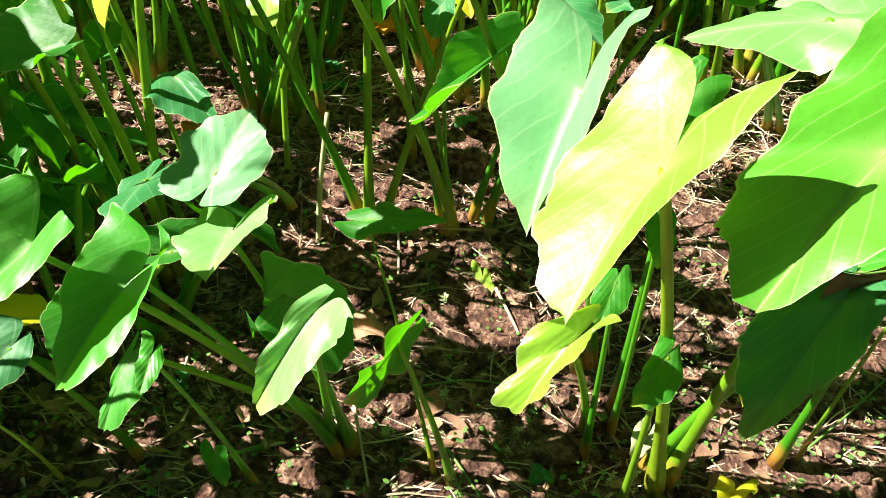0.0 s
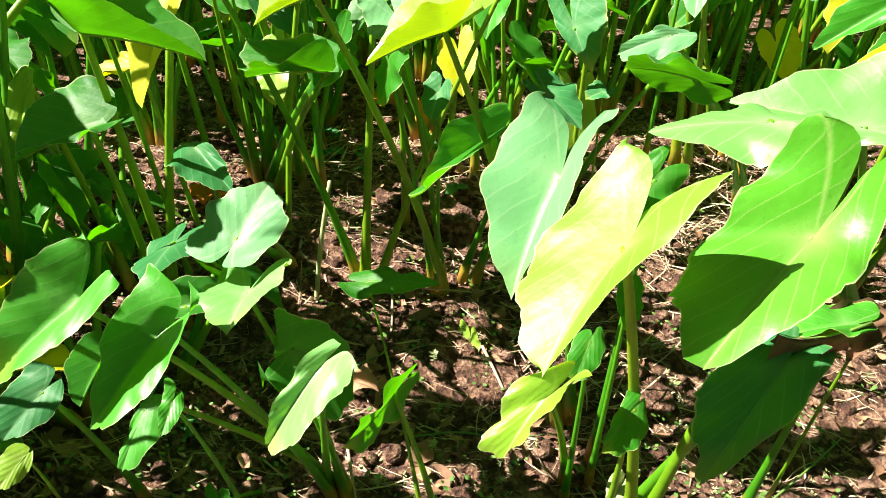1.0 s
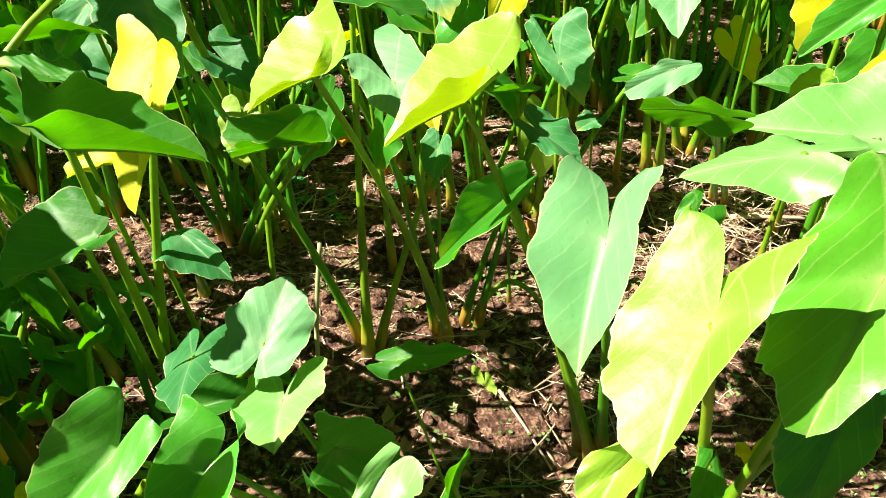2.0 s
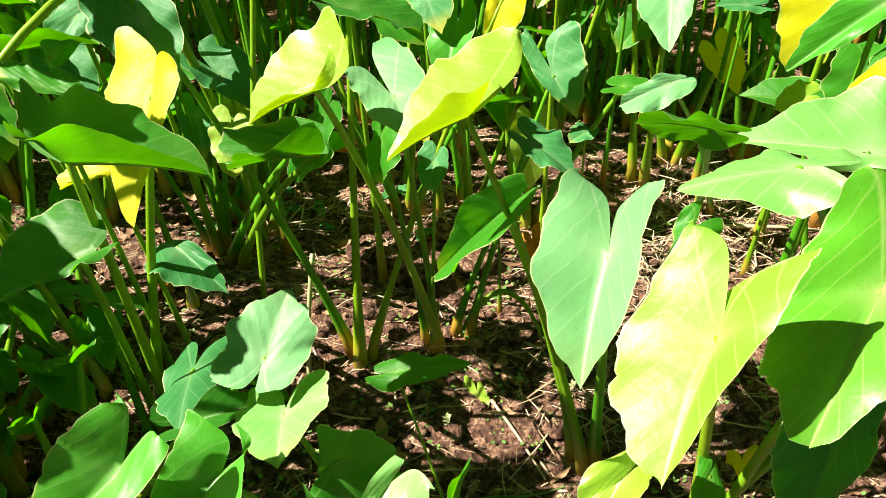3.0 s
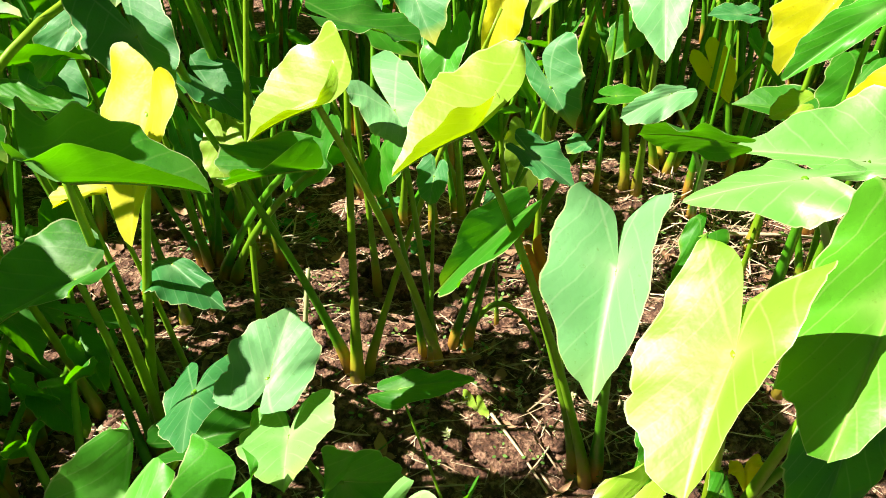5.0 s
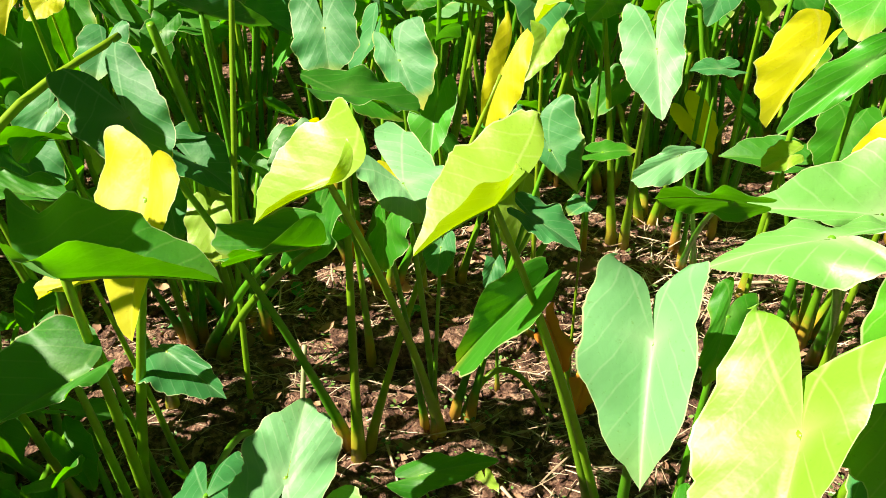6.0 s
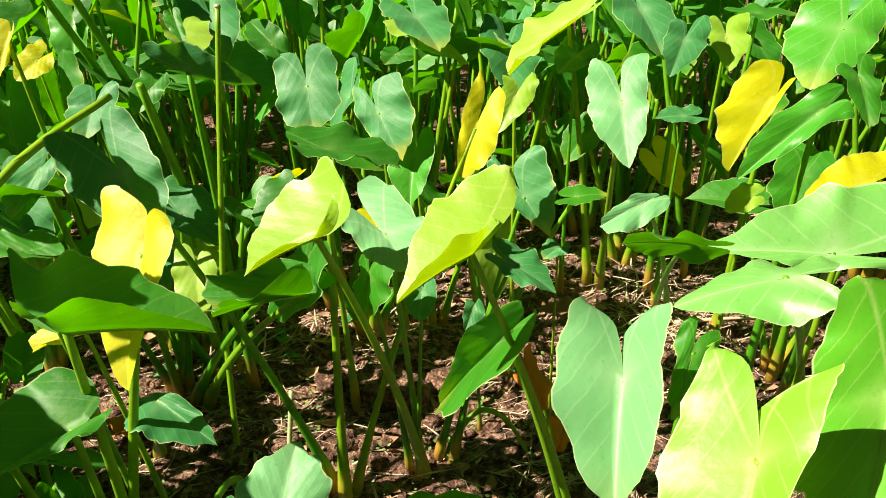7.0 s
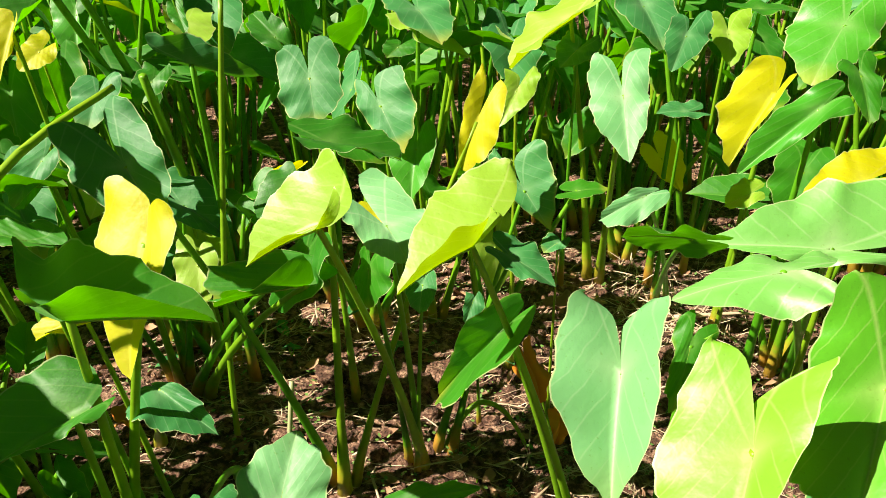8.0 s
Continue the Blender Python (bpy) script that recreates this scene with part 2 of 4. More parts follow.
def blade(parent, at, tip, left, right, mat=None, lobe=(0.65, 0.65), notch=0.15, gap=0.17, skew=0.0, lift=(0, 0), splay=(0, 0), full=(1.7, 1.7), arch=0.07, cup=0.1, wave=0.07, fold=0.0, seed=0, label="", fine=True):
    """A taro leaf blade. at: where the stalk meets it; tip, left and right: from there to the tip and to the two side edges."""
    rng = random.Random(seed * 7 + 3)
    at, tip, sides = Vector(at), Vector(tip), (Vector(left), Vector(right))
    foot = tip * 0.12
    halves = [side - foot for side in sides]
    up = halves[1].cross(tip).normalized() + tip.cross(halves[0]).normalized()
    up = up.normalized() if up.length > 0.05 else Vector((0, 0, 1))
    size = tip.length
    aside = (halves[0] - halves[1]) * 0.5
    vertices, faces, uvs, rims = [], [], [], []
    across = 9 if fine else 4
    notch = min(notch, 0.45 * min(lobe))
    p1, p2, p3 = (rng.uniform(0, 6.28) for _ in range(3))
    for sign, half, high, wide, back, late in ((1, halves[0], lift[0], splay[0], lobe[0], full[0]), (-1, halves[1], lift[1], splay[1], lobe[1], full[1])):
        shape = blade_shape(back, notch, gap, 32 if fine else 11, late)
        start = len(vertices)
        for u, inner, outer in shape:
            nick = 1 - (rng.uniform(0.02, 0.06) if fine and rng.random() < 0.12 else 0.0)
            for k in range(across):
                b = k / (across - 1)
                v = inner + (outer - inner) * b * (nick if k == across - 1 else 1.0)
                spot = at + tip * u + half * (v + (wide * (u / back) ** 2 * v / max(outer, 0.3) if u < 0 else 0.0))
                if u < 0:
                    spot += aside * (skew * (-u / back) * (1 - b))
                rise = arch * (u * (1 - u) if u > 0 else 0.7 * u * (1 + 0.2 * u)) * 2.2
                rise += fold * v + cup * v * (1 - v) * 1.3 + (high * (u / back) ** 2 if u < 0 else 0.0)
                rise += wave * v * v * (math.sin(u * 7.5 + p1 + sign) * 0.9 + 0.55 * math.sin(u * 13 + p2 * sign) + 0.12 * math.sin(u * 29 + p3))
                rise += 0.0022 * math.cos((u - 0.42 * v) * 44) * min(1.0, v * 4)
                ragged = 1 + 0.034 * math.sin(u * 15 + p2) * b + 0.009 * math.sin(u * 41 + p1 * sign) * b
                spot = at + (spot - at) * ragged + up * (rise * size)
                vertices.append(spot)
                uvs.append((u * 0.5 + 0.5, v * sign))
                rims.append(b)
        for j in range(len(shape) - 1):
            for k in range(across - 1):
                a = start + j * across + k
                quad = (a, a + 1, a + across + 1, a + across)
                faces.append(quad if sign > 0 else quad[::-1])
    base = parent.matrix_world.translation if parent else Vector()
    ob = link("leaf", [p - base for p in vertices], faces, mat or GREEN, parent, label, uvs, rims=rims if fine else None)
    weld = bmesh.new()
    weld.from_mesh(ob.data)
    bmesh.ops.remove_doubles(weld, verts=weld.verts, dist=size * 0.0015)
    weld.to_mesh(ob.data)
    weld.free()
    if not fine:
        return ob
    # the raised rib beneath the blade
    rib = [at + tip * u + up * (size * (arch * u * (1 - u) * 2.2 - 0.011)) for u in (0.01, 0.2, 0.4, 0.6, 0.8, 0.95)]
    tube("midrib", rib, 0.012 * size + 0.0005, 0.0005, RIB, ob, base, sides=6)
    return ob


def tube(name, spots, thick, thin, mat, parent, base, sides=9, flare=0.0, label=""):
    """A tapering stalk along the spots."""
    vertices, faces, uvs = [], [], []
    n = len(spots)
    for k, spot in enumerate(spots):
        way = (spots[min(k + 1, n - 1)] - spots[max(k - 1, 0)]).normalized()
        side = way.cross(Vector((0.31, 0.9, 0.2))).normalized()
        other = way.cross(side)
        f = k / (n - 1)
        r = thick + (thin - thick) * f ** 0.8 + flare * max(0.0, 1 - f * 4) ** 1.5
        for s in range(sides):
            a = 6.2832 * s / sides
            vertices.append(spot + side * (r * math.cos(a)) + other * (r * math.sin(a)) - base)
            uvs.append((f, s / sides))
    for k in range(n - 1):
        for s in range(sides):
            t = (s + 1) % sides
            faces.append((k * sides + s, k * sides + t, (k + 1) * sides + t, (k + 1) * sides + s))
    faces.append(tuple(range(sides))[::-1])
    faces.append(tuple(range((n - 1) * sides, n * sides)))
    return link(name, vertices, faces, mat, parent, label, uvs)


def stalk(parent, foot, head, bow=(0, 0, 0), thick=0.016, thin=0.006, mat=None, flare=0.009):
    """A leaf stalk that leaves the ground steeply and bows over to its blade."""
    foot, head, bow = Vector(foot), Vector(head), Vector(bow)
    rise = head - foot
    middle = foot + Vector((rise.x * 0.42, rise.y * 0.42, rise.z * 0.55)) + bow
    spots = []
    for k in range(15):
        f = k / 14
        spots.append(foot * (1 - f) ** 2 + middle * (2 * f * (1 - f)) + head * f * f)
    spots[0].z -= 0.02
    return tube("stalk", spots, thick, thin, mat or STALK, parent, parent.matrix_world.translation, flare=flare)


def taro(x, y, label, group="taro plants"):
    plant = new("taro_plant")
    plant.matrix_world = pose(x, y, ground_height(x, y))
    bpy.context.view_layer.update()
    return tagged(plant, label, "plant", group)


def leaf(plant, at, tip, left, right, mat=None, bow=(0, 0, 0), thick=0.0, out=(0, 0), seed=0, fold=0.11, **shape):
    """One leaf of a plant: its stalk, as thick as the blade is long for it, and its blade."""
    foot = plant.matrix_world.translation + Vector((out[0], out[1], 0))
    thick = thick or min(0.0135, 0.003 + 0.065 * Vector(tip).length)
    stalk(plant, foot, at, bow, thick, thick * 0.42, flare=thick * 0.65, mat=STALK_PALE if mat in (YELLOW, LIME, BRIGHT, GRASSY) else STALK)
    return blade(plant, at, tip, left, right, mat, seed=seed, fold=fold, **shape)


plant = taro(0.497, 1.502, "taro plant with pale lime-green heart-shaped leaves")
leaf(plant, (0.413, 1.211, 0.793), (-0.036, -0.131, -0.120), (0.033, -0.055, 0.055), (-0.091, 0.002, 0.007), SILVER, fold=0.05, gap=0.03, skew=-0.20, lobe=(0.42, 0.51), lift=(-0.10, 0.09), splay=(0.36, 0.04), out=(0.022, 0.0), seed=65, wave=0.05, notch=0.25, full=(3.31, 1.46))
leaf(plant, (0.288, 1.424, 0.722), (-0.112, -0.018, -0.126), (-0.071, -0.117, -0.045), (-0.050, -0.001, 0.009), GREEN, lobe=(0.59, 0.36), lift=(-0.03, -0.00), splay=(0.39, -0.11), out=(-0.016, 0.015), seed=66, full=(1.36, 1.07), gap=0.17, skew=0.08)
leaf(plant, (0.221, 1.323, 0.930), (-0.102, -0.036, -0.048), (-0.015, -0.039, 0.043), (-0.045, 0.087, 0.039), LIME, fold=0.03, wave=0.035, lobe=(0.45, 0.96), lift=(0.16, 0.03), splay=(-0.44, 0.28), out=(0.002, -0.022), seed=68, full=(1.00, 1.00), gap=0.17, skew=-0.41)
plant = taro(0.660, 1.257, "taro plant with pale lime-green heart-shaped leaves")
leaf(plant, (0.717, 1.119, 0.822), (-0.114, -0.166, -0.086), (0.031, -0.075, -0.022), (-0.132, -0.034, -0.045), GRASSY, fold=0.1, lobe=(0.41, 0.80), lift=(0.30, 0.30), splay=(-0.13, 0.26), out=(0.022, 0.000), seed=132)
leaf(plant, (0.766, 1.158, 0.584), (-0.103, -0.164, -0.090), (0.054, 0.009, -0.010), (-0.127, -0.060, -0.047), BLUE, lobe=(0.15, 0.43), lift=(-0.11, 0.01), splay=(-0.04, 0.10), out=(-0.016, 0.015), seed=133, full=(3.08, 1.06), gap=0.17, skew=0.01)
leaf(plant, (0.497, 1.006, 0.841), (-0.066, -0.123, -0.095), (0.043, -0.028, 0.035), (-0.100, 0.010, -0.061), BRIGHT, fold=0.05, gap=0.03, notch=0.25, lobe=(0.45, 0.88), lift=(-0.06, 0.18), splay=(0.58, 0.00), out=(0.002, -0.022), seed=131, wave=0.03, full=(1.00, 1.24), skew=-0.32)
plant = taro(0.527, 1.346, "taro plant with pale lime-green heart-shaped leaves")
leaf(plant, (0.447, 1.052, 0.534), (-0.044, -0.060, -0.070), (0.002, -0.069, 0.021), (-0.067, -0.038, -0.056), LIME, lobe=(0.52, 0.75), lift=(0.11, 0.20), splay=(0.51, 0.49), seed=180, full=(1.76, 1.70), gap=0.17, skew=0.80)
plant = taro(1.230, 2.060, "young taro plant with fresh pale green leaves")
leaf(plant, (0.685, 1.344, 0.853), (-0.155, 0.009, -0.046), (0.023, -0.087, -0.013), (-0.005, 0.061, -0.014), PASTEL, fold=0.0, lobe=(0.15, 0.55), lift=(0.08, -0.10), splay=(0.18, 0.13), out=(0.022, 0.0), seed=81, full=(2.34, 1.69), gap=0.17, skew=0.00)
leaf(plant, (0.876, 1.533, 0.777), (-0.206, 0.055, -0.013), (-0.062, -0.010, -0.022), (0.013, 0.092, 0.088), PASTEL, fold=0.0, lobe=(0.79, 0.85), lift=(0.02, 0.06), splay=(-0.35, 0.68), out=(-0.016, 0.015), seed=80, full=(1.00, 1.00), gap=0.17, skew=0.00)
plant = taro(1.124, 2.377, "taro plant with a bright yellow old leaf")
leaf(plant, (1.103, 2.271, 0.802), (-0.132, -0.103, -0.145), (-0.008, -0.036, -0.023), (-0.145, -0.004, -0.042), YELLOW, lobe=(0.42, 0.66), lift=(-0.05, 0.09), splay=(0.43, 0.29), seed=89, full=(1.00, 1.10), gap=0.17, skew=-0.02)
plant = taro(1.048, 2.019, "young taro plant with fresh pale green leaves")
leaf(plant, (1.021, 1.915, 0.897), (-0.158, -0.025, -0.131), (-0.020, -0.029, -0.048), (-0.076, 0.026, -0.018), FRESH, lobe=(0.41, 0.45), lift=(-0.10, -0.08), splay=(1.01, -0.05), seed=90, full=(1.40, 1.97), gap=0.17, skew=0.07)
plant = taro(1.338, 2.471, "young taro plant with fresh pale green leaves")
leaf(plant, (1.308, 2.371, 0.962), (-0.113, -0.104, -0.128), (0.069, -0.041, -0.052), (-0.121, 0.071, -0.040), FRESH, lobe=(0.65, 0.65), seed=85)
plant = taro(0.789, 2.654, "taro plant with pale lime-green heart-shaped leaves")
leaf(plant, (0.627, 2.019, 0.902), (-0.007, -0.114, -0.105), (0.054, -0.027, -0.011), (-0.066, 0.023, -0.029), SILVER, lobe=(0.80, 0.77), lift=(-0.01, -0.04), splay=(0.55, 0.13), out=(0.022, 0.0), seed=71, full=(1.71, 2.06), gap=0.17, skew=-0.07)
leaf(plant, (0.614, 2.530, 0.955), (-0.156, 0.022, -0.139), (-0.082, -0.123, -0.040), (-0.064, 0.136, -0.041), LIME, lobe=(0.65, 0.65), out=(-0.016, 0.015), seed=246)
plant = taro(0.993, 2.522, "taro plant with waxy silvery-green heart-shaped leaves")
leaf(plant, (0.550, 1.590, 0.866), (-0.080, -0.010, -0.040), (-0.023, -0.034, -0.039), (-0.034, 0.010, -0.005), SILVER, lobe=(0.59, 0.45), lift=(-0.08, -0.22), out=(0.022, 0.0), seed=84, splay=(0.02, 0.14), full=(1.76, 1.65), gap=0.17, skew=-0.02)
leaf(plant, (0.585, 1.451, 0.857), (-0.106, 0.033, -0.011), (-0.060, -0.040, 0.027), (-0.028, 0.045, -0.065), GREEN, lobe=(0.65, 0.65), out=(-0.016, 0.015), seed=134)
plant = taro(-0.040, 1.754, "green taro plant with a yellowing heart-shaped leaf")
leaf(plant, (0.276, 1.791, 0.938), (-0.030, -0.003, -0.098), (0.036, -0.029, -0.034), (-0.017, 0.016, 0.028), YELLOW, lobe=(0.89, 0.70), lift=(-0.16, -0.13), splay=(-0.20, 0.44), out=(0.022, 0.0), seed=77, full=(1.85, 1.78), gap=0.17, skew=-0.04)
leaf(plant, (-0.326, 1.609, 0.947), (0.072, -0.075, -0.084), (0.068, 0.006, 0.019), (-0.080, -0.008, -0.023), BLUE, lobe=(0.94, 0.80), lift=(-0.07, -0.02), splay=(0.16, 0.13), out=(-0.016, 0.015), seed=74)
leaf(plant, (-0.005, 1.749, 0.923), (0.137, 0.004, -0.045), (0.051, 0.073, -0.007), (0.046, -0.068, -0.012), GREEN, lobe=(0.65, 0.65), out=(0.002, -0.022), seed=127)
plant = taro(0.137, 1.815, "taro plant with pale lime-green heart-shaped leaves")
leaf(plant, (0.008, 1.380, 0.937), (-0.114, 0.021, -0.070), (-0.018, -0.009, -0.002), (-0.057, 0.064, 0.036), LIME, fold=0.03, wave=0.035, lobe=(0.48, 0.64), lift=(0.33, 0.15), splay=(-0.11, 0.36), out=(0.022, 0.0), seed=72, full=(1.00, 1.00), gap=0.17, skew=0.39)
leaf(plant, (0.065, 1.576, 0.751), (-0.004, -0.003, -0.086), (0.045, -0.042, -0.010), (-0.019, 0.028, -0.048), GREEN, lobe=(0.53, 0.65), out=(-0.016, 0.015), seed=119, lift=(-0.08, -0.00), splay=(0.42, -0.00), full=(1.15, 1.70), gap=0.17, skew=0.05)
leaf(plant, (0.160, 1.600, 0.698), (-0.009, -0.024, -0.050), (0.024, -0.018, -0.013), (-0.031, 0.011, -0.006), BLUE, lobe=(0.64, 0.65), out=(0.002, -0.022), seed=120, lift=(-0.00, 0.00), splay=(0.04, 0.00), full=(1.71, 1.70), gap=0.17, skew=0.01)
leaf(plant, (0.102, 1.510, 0.867), (0.034, -0.095, -0.019), (0.069, -0.014, 0.003), (-0.023, -0.086, -0.013), SILVER, lobe=(1.40, 1.32), splay=(-0.14, 0.71), out=(0.013, 0.017), seed=69, lift=(0.23, 0.19), full=(2.40, 1.06), gap=0.17, skew=-0.45)
plant = taro(-0.471, 2.139, "green taro plant with heart-shaped leaves on upright stalks")
leaf(plant, (-0.047, 1.573, 0.723), (-0.162, -0.014, -0.029), (-0.112, -0.031, -0.011), (-0.163, 0.040, 0.012), GREEN, lobe=(0.21, 0.62), out=(0.022, 0.0), seed=122, lift=(0.35, 0.04), splay=(-0.25, 0.12), full=(1.70, 1.15), gap=0.17, skew=0.07)
leaf(plant, (-0.056, 1.656, 0.737), (-0.072, 0.039, -0.155), (0.049, -0.094, -0.009), (-0.059, 0.067, -0.072), GREEN, lobe=(0.49, 0.65), out=(-0.016, 0.015), seed=123, lift=(0.05, 0.00), splay=(0.01, 0.00), full=(1.69, 1.17), gap=0.17, skew=-0.07)
plant = taro(-0.468, 1.538, "green taro plant with a yellowing heart-shaped leaf")
leaf(plant, (-0.299, 1.246, 0.889), (0.177, 0.027, -0.031), (-0.008, 0.106, 0.040), (0.045, -0.095, 0.099), GREEN, fold=0.0, lobe=(0.37, 0.15), lift=(0.05, 0.06), splay=(0.56, 0.32), out=(0.022, 0.0), seed=78, full=(1.84, 1.14), gap=0.17, skew=0.04)
leaf(plant, (-0.252, 1.424, 0.9), (-0.022, -0.114, -0.16), (0.055, -0.034, 0.0), (-0.076, 0.039, -0.006), YELLOW, lobe=(0.3, 0.4), lift=(0.05, 0.02), splay=(-0.1, 0.1), out=(-0.016, 0.015), seed=128, fold=0.05, wave=0.03, notch=0.16, full=(1.40, 1.80), gap=0.02)
leaf(plant, (-0.341, 1.262, 0.716), (-0.118, -0.047, -0.054), (-0.037, -0.051, -0.021), (-0.080, 0.055, 0.025), GREEN, lobe=(0.64, 0.45), splay=(0.80, -0.01), out=(0.002, -0.022), seed=79)
plant = taro(-0.529, 1.938, "taro plant with waxy blue-green heart-shaped leaves")
leaf(plant, (-0.331, 1.541, 0.527), (0.111, -0.072, -0.048), (0.072, -0.019, -0.010), (0.001, -0.080, -0.030), BLUE, lobe=(0.33, 0.41), lift=(-0.19, -0.19), splay=(-0.16, 0.51), seed=73, full=(1.14, 1.05), gap=0.17, skew=-0.07)
plant = taro(-0.292, 1.815, "taro plant with waxy silvery-green heart-shaped leaves")
leaf(plant, (-0.056, 1.161, 0.624), (0.019, 0.094, 0.048), (-0.057, 0.039, 0.015), (0.070, 0.044, 0.013), SILVER, lobe=(0.58, 0.64), lift=(0.04, 0.18), splay=(0.47, 0.17), out=(0.022, 0.0), seed=67, full=(1.63, 1.16), gap=0.17, skew=0.09)
leaf(plant, (-0.164, 1.156, 0.597), (0.024, -0.116, 0.020), (0.046, 0.023, -0.014), (-0.037, -0.045, -0.028), BLUE, lobe=(0.66, 0.89), out=(-0.016, 0.015), seed=117, lift=(-0.04, 0.01), splay=(0.19, -0.04), full=(2.10, 1.45), gap=0.17, skew=0.03)
plant = taro(0.078, 1.181, "young taro plant with fresh pale green leaves")
leaf(plant, (-0.025, 1.113, 0.562), (0.014, -0.098, 0.008), (0.078, -0.019, 0.058), (-0.060, -0.021, -0.006), PASTEL, lobe=(0.65, 0.65), out=(0.022, 0.000), thick=0.0095, seed=118)
leaf(plant, (-0.165, 0.932, 0.667), (-0.097, -0.067, -0.095), (0.015, -0.046, -0.029), (-0.073, 0.005, 0.010), FRESH, fold=0.16, gap=0.28, notch=0.08, wave=0.07, lobe=(0.51, 0.60), lift=(-0.06, 0.10), splay=(0.13, 0.13), out=(-0.016, 0.015), thick=0.0095, seed=83, full=(2.93, 1.00), skew=-0.37)
leaf(plant, (-0.075, 0.972, 0.608), (-0.061, -0.116, -0.094), (0.040, -0.057, -0.025), (-0.056, -0.001, 0.004), FRESH, fold=0.16, gap=0.28, notch=0.08, wave=0.07, lobe=(0.44, 0.40), splay=(-0.50, 0.60), out=(0.002, -0.022), thick=0.0095, seed=86, lift=(0.08, 0.06), full=(2.54, 1.00), skew=0.41)
leaf(plant, (-0.172, 1.025, 0.378), (-0.015, -0.092, -0.078), (0.041, -0.028, -0.040), (-0.022, -0.044, -0.062), FRESH, wave=0.05, lobe=(0.15, 0.40), lift=(-0.12, -0.02), splay=(0.35, -0.23), out=(0.013, 0.017), thick=0.0095, seed=136, full=(1.84, 1.00), gap=0.17, skew=0.01)
leaf(plant, (0.132, 1.001, 0.558), (-0.052, -0.080, -0.091), (0.028, -0.056, -0.033), (-0.038, -0.024, -0.032), PASTEL, fold=0.16, gap=0.28, notch=0.08, wave=0.07, lobe=(0.52, 0.46), lift=(0.10, -0.12), splay=(0.57, 0.04), out=(-0.022, -0.004), thick=0.0095, seed=87, full=(2.29, 1.00), skew=0.32)
leaf(plant, (0.039, 1.117, 0.461), (0.090, 0.040, -0.047), (0.036, 0.016, 0.063), (0.062, -0.020, -0.122), GREEN, lobe=(0.46, 0.66), out=(0.019, -0.012), thick=0.0095, seed=137, lift=(-0.04, 0.01), splay=(0.37, -0.19), full=(1.91, 1.70), gap=0.17, skew=-0.57)
plant = taro(0.275, 1.142, "green taro plant with heart-shaped leaves on upright stalks")
leaf(plant, (0.214, 1.093, 0.427), (-0.055, -0.091, -0.036), (-0.028, -0.005, -0.084), (-0.028, -0.069, 0.044), GREEN, thick=0.008, lobe=(0.65, 0.65), out=(0.022, 0.000), seed=138)
leaf(plant, (0.112, 1.289, 0.475), (0.123, 0.014, 0.010), (0.026, 0.032, 0.007), (0.024, -0.029, -0.006), GREEN, fold=0.0, thick=0.0045, lobe=(0.34, 0.43), lift=(-0.00, 0.04), splay=(-0.02, -0.20), out=(-0.016, 0.015), seed=223)
plant = taro(0.288, 1.763, "taro plant with pale lime-green heart-shaped leaves")
leaf(plant, (0.258, 1.663, 0.010), (0.016, -0.024, -0.059), (0.031, -0.019, 0.005), (-0.029, 0.025, -0.010), LIME, thick=0.002, lobe=(0.65, 0.65), seed=221)
plant = taro(0.207, 1.843, "taro plant with waxy blue-green heart-shaped leaves")
leaf(plant, (0.386, 1.852, 0.761), (0.051, -0.044, -0.074), (0.071, 0.000, 0.024), (-0.046, 0.028, 0.008), BLUE, lobe=(0.84, 0.99), lift=(-0.10, -0.08), splay=(0.64, -0.43), out=(0.022, 0.0), seed=70, full=(1.00, 1.81), gap=0.17, skew=-0.04)
leaf(plant, (0.354, 1.782, 0.640), (0.078, -0.064, -0.034), (0.041, 0.048, -0.004), (-0.000, -0.054, -0.023), BLUE, lobe=(0.62, 0.65), out=(-0.016, 0.015), seed=75, lift=(-0.01, 0.01), splay=(-0.02, -0.05), full=(1.90, 1.49), gap=0.17, skew=0.00)
plant = taro(0.123, 2.438, "taro plant with waxy blue-green heart-shaped leaves")
leaf(plant, (0.081, 2.335, 0.792), (0.056, -0.079, -0.104), (0.097, -0.019, 0.010), (-0.041, 0.016, -0.035), BLUE, lobe=(0.69, 0.63), lift=(-0.03, -0.07), splay=(0.37, 0.03), seed=178, full=(1.58, 2.04), gap=0.17, skew=-0.05)
plant = taro(-0.025, 2.107, "taro plant with waxy blue-green heart-shaped leaves")
leaf(plant, (-0.058, 2.009, 0.968), (0.011, -0.054, -0.087), (0.072, -0.023, -0.031), (-0.062, -0.006, -0.044), BLUE, lobe=(1.02, 0.91), lift=(0.07, -0.04), splay=(0.27, 0.24), seed=126, full=(1.42, 2.18), gap=0.17, skew=-0.05)
plant = taro(-0.327, 2.210, "taro plant with waxy blue-green heart-shaped leaves")
leaf(plant, (-0.326, 2.110, 0.976), (0.142, 0.002, -0.030), (0.032, -0.011, 0.073), (0.015, 0.087, -0.020), BLUE, lobe=(0.65, 0.39), seed=190, lift=(-0.01, 0.03), splay=(0.04, 0.05), full=(2.22, 1.49), gap=0.17, skew=-0.01)
plant = taro(0.201, 2.683, "green taro plant with heart-shaped leaves on upright stalks")
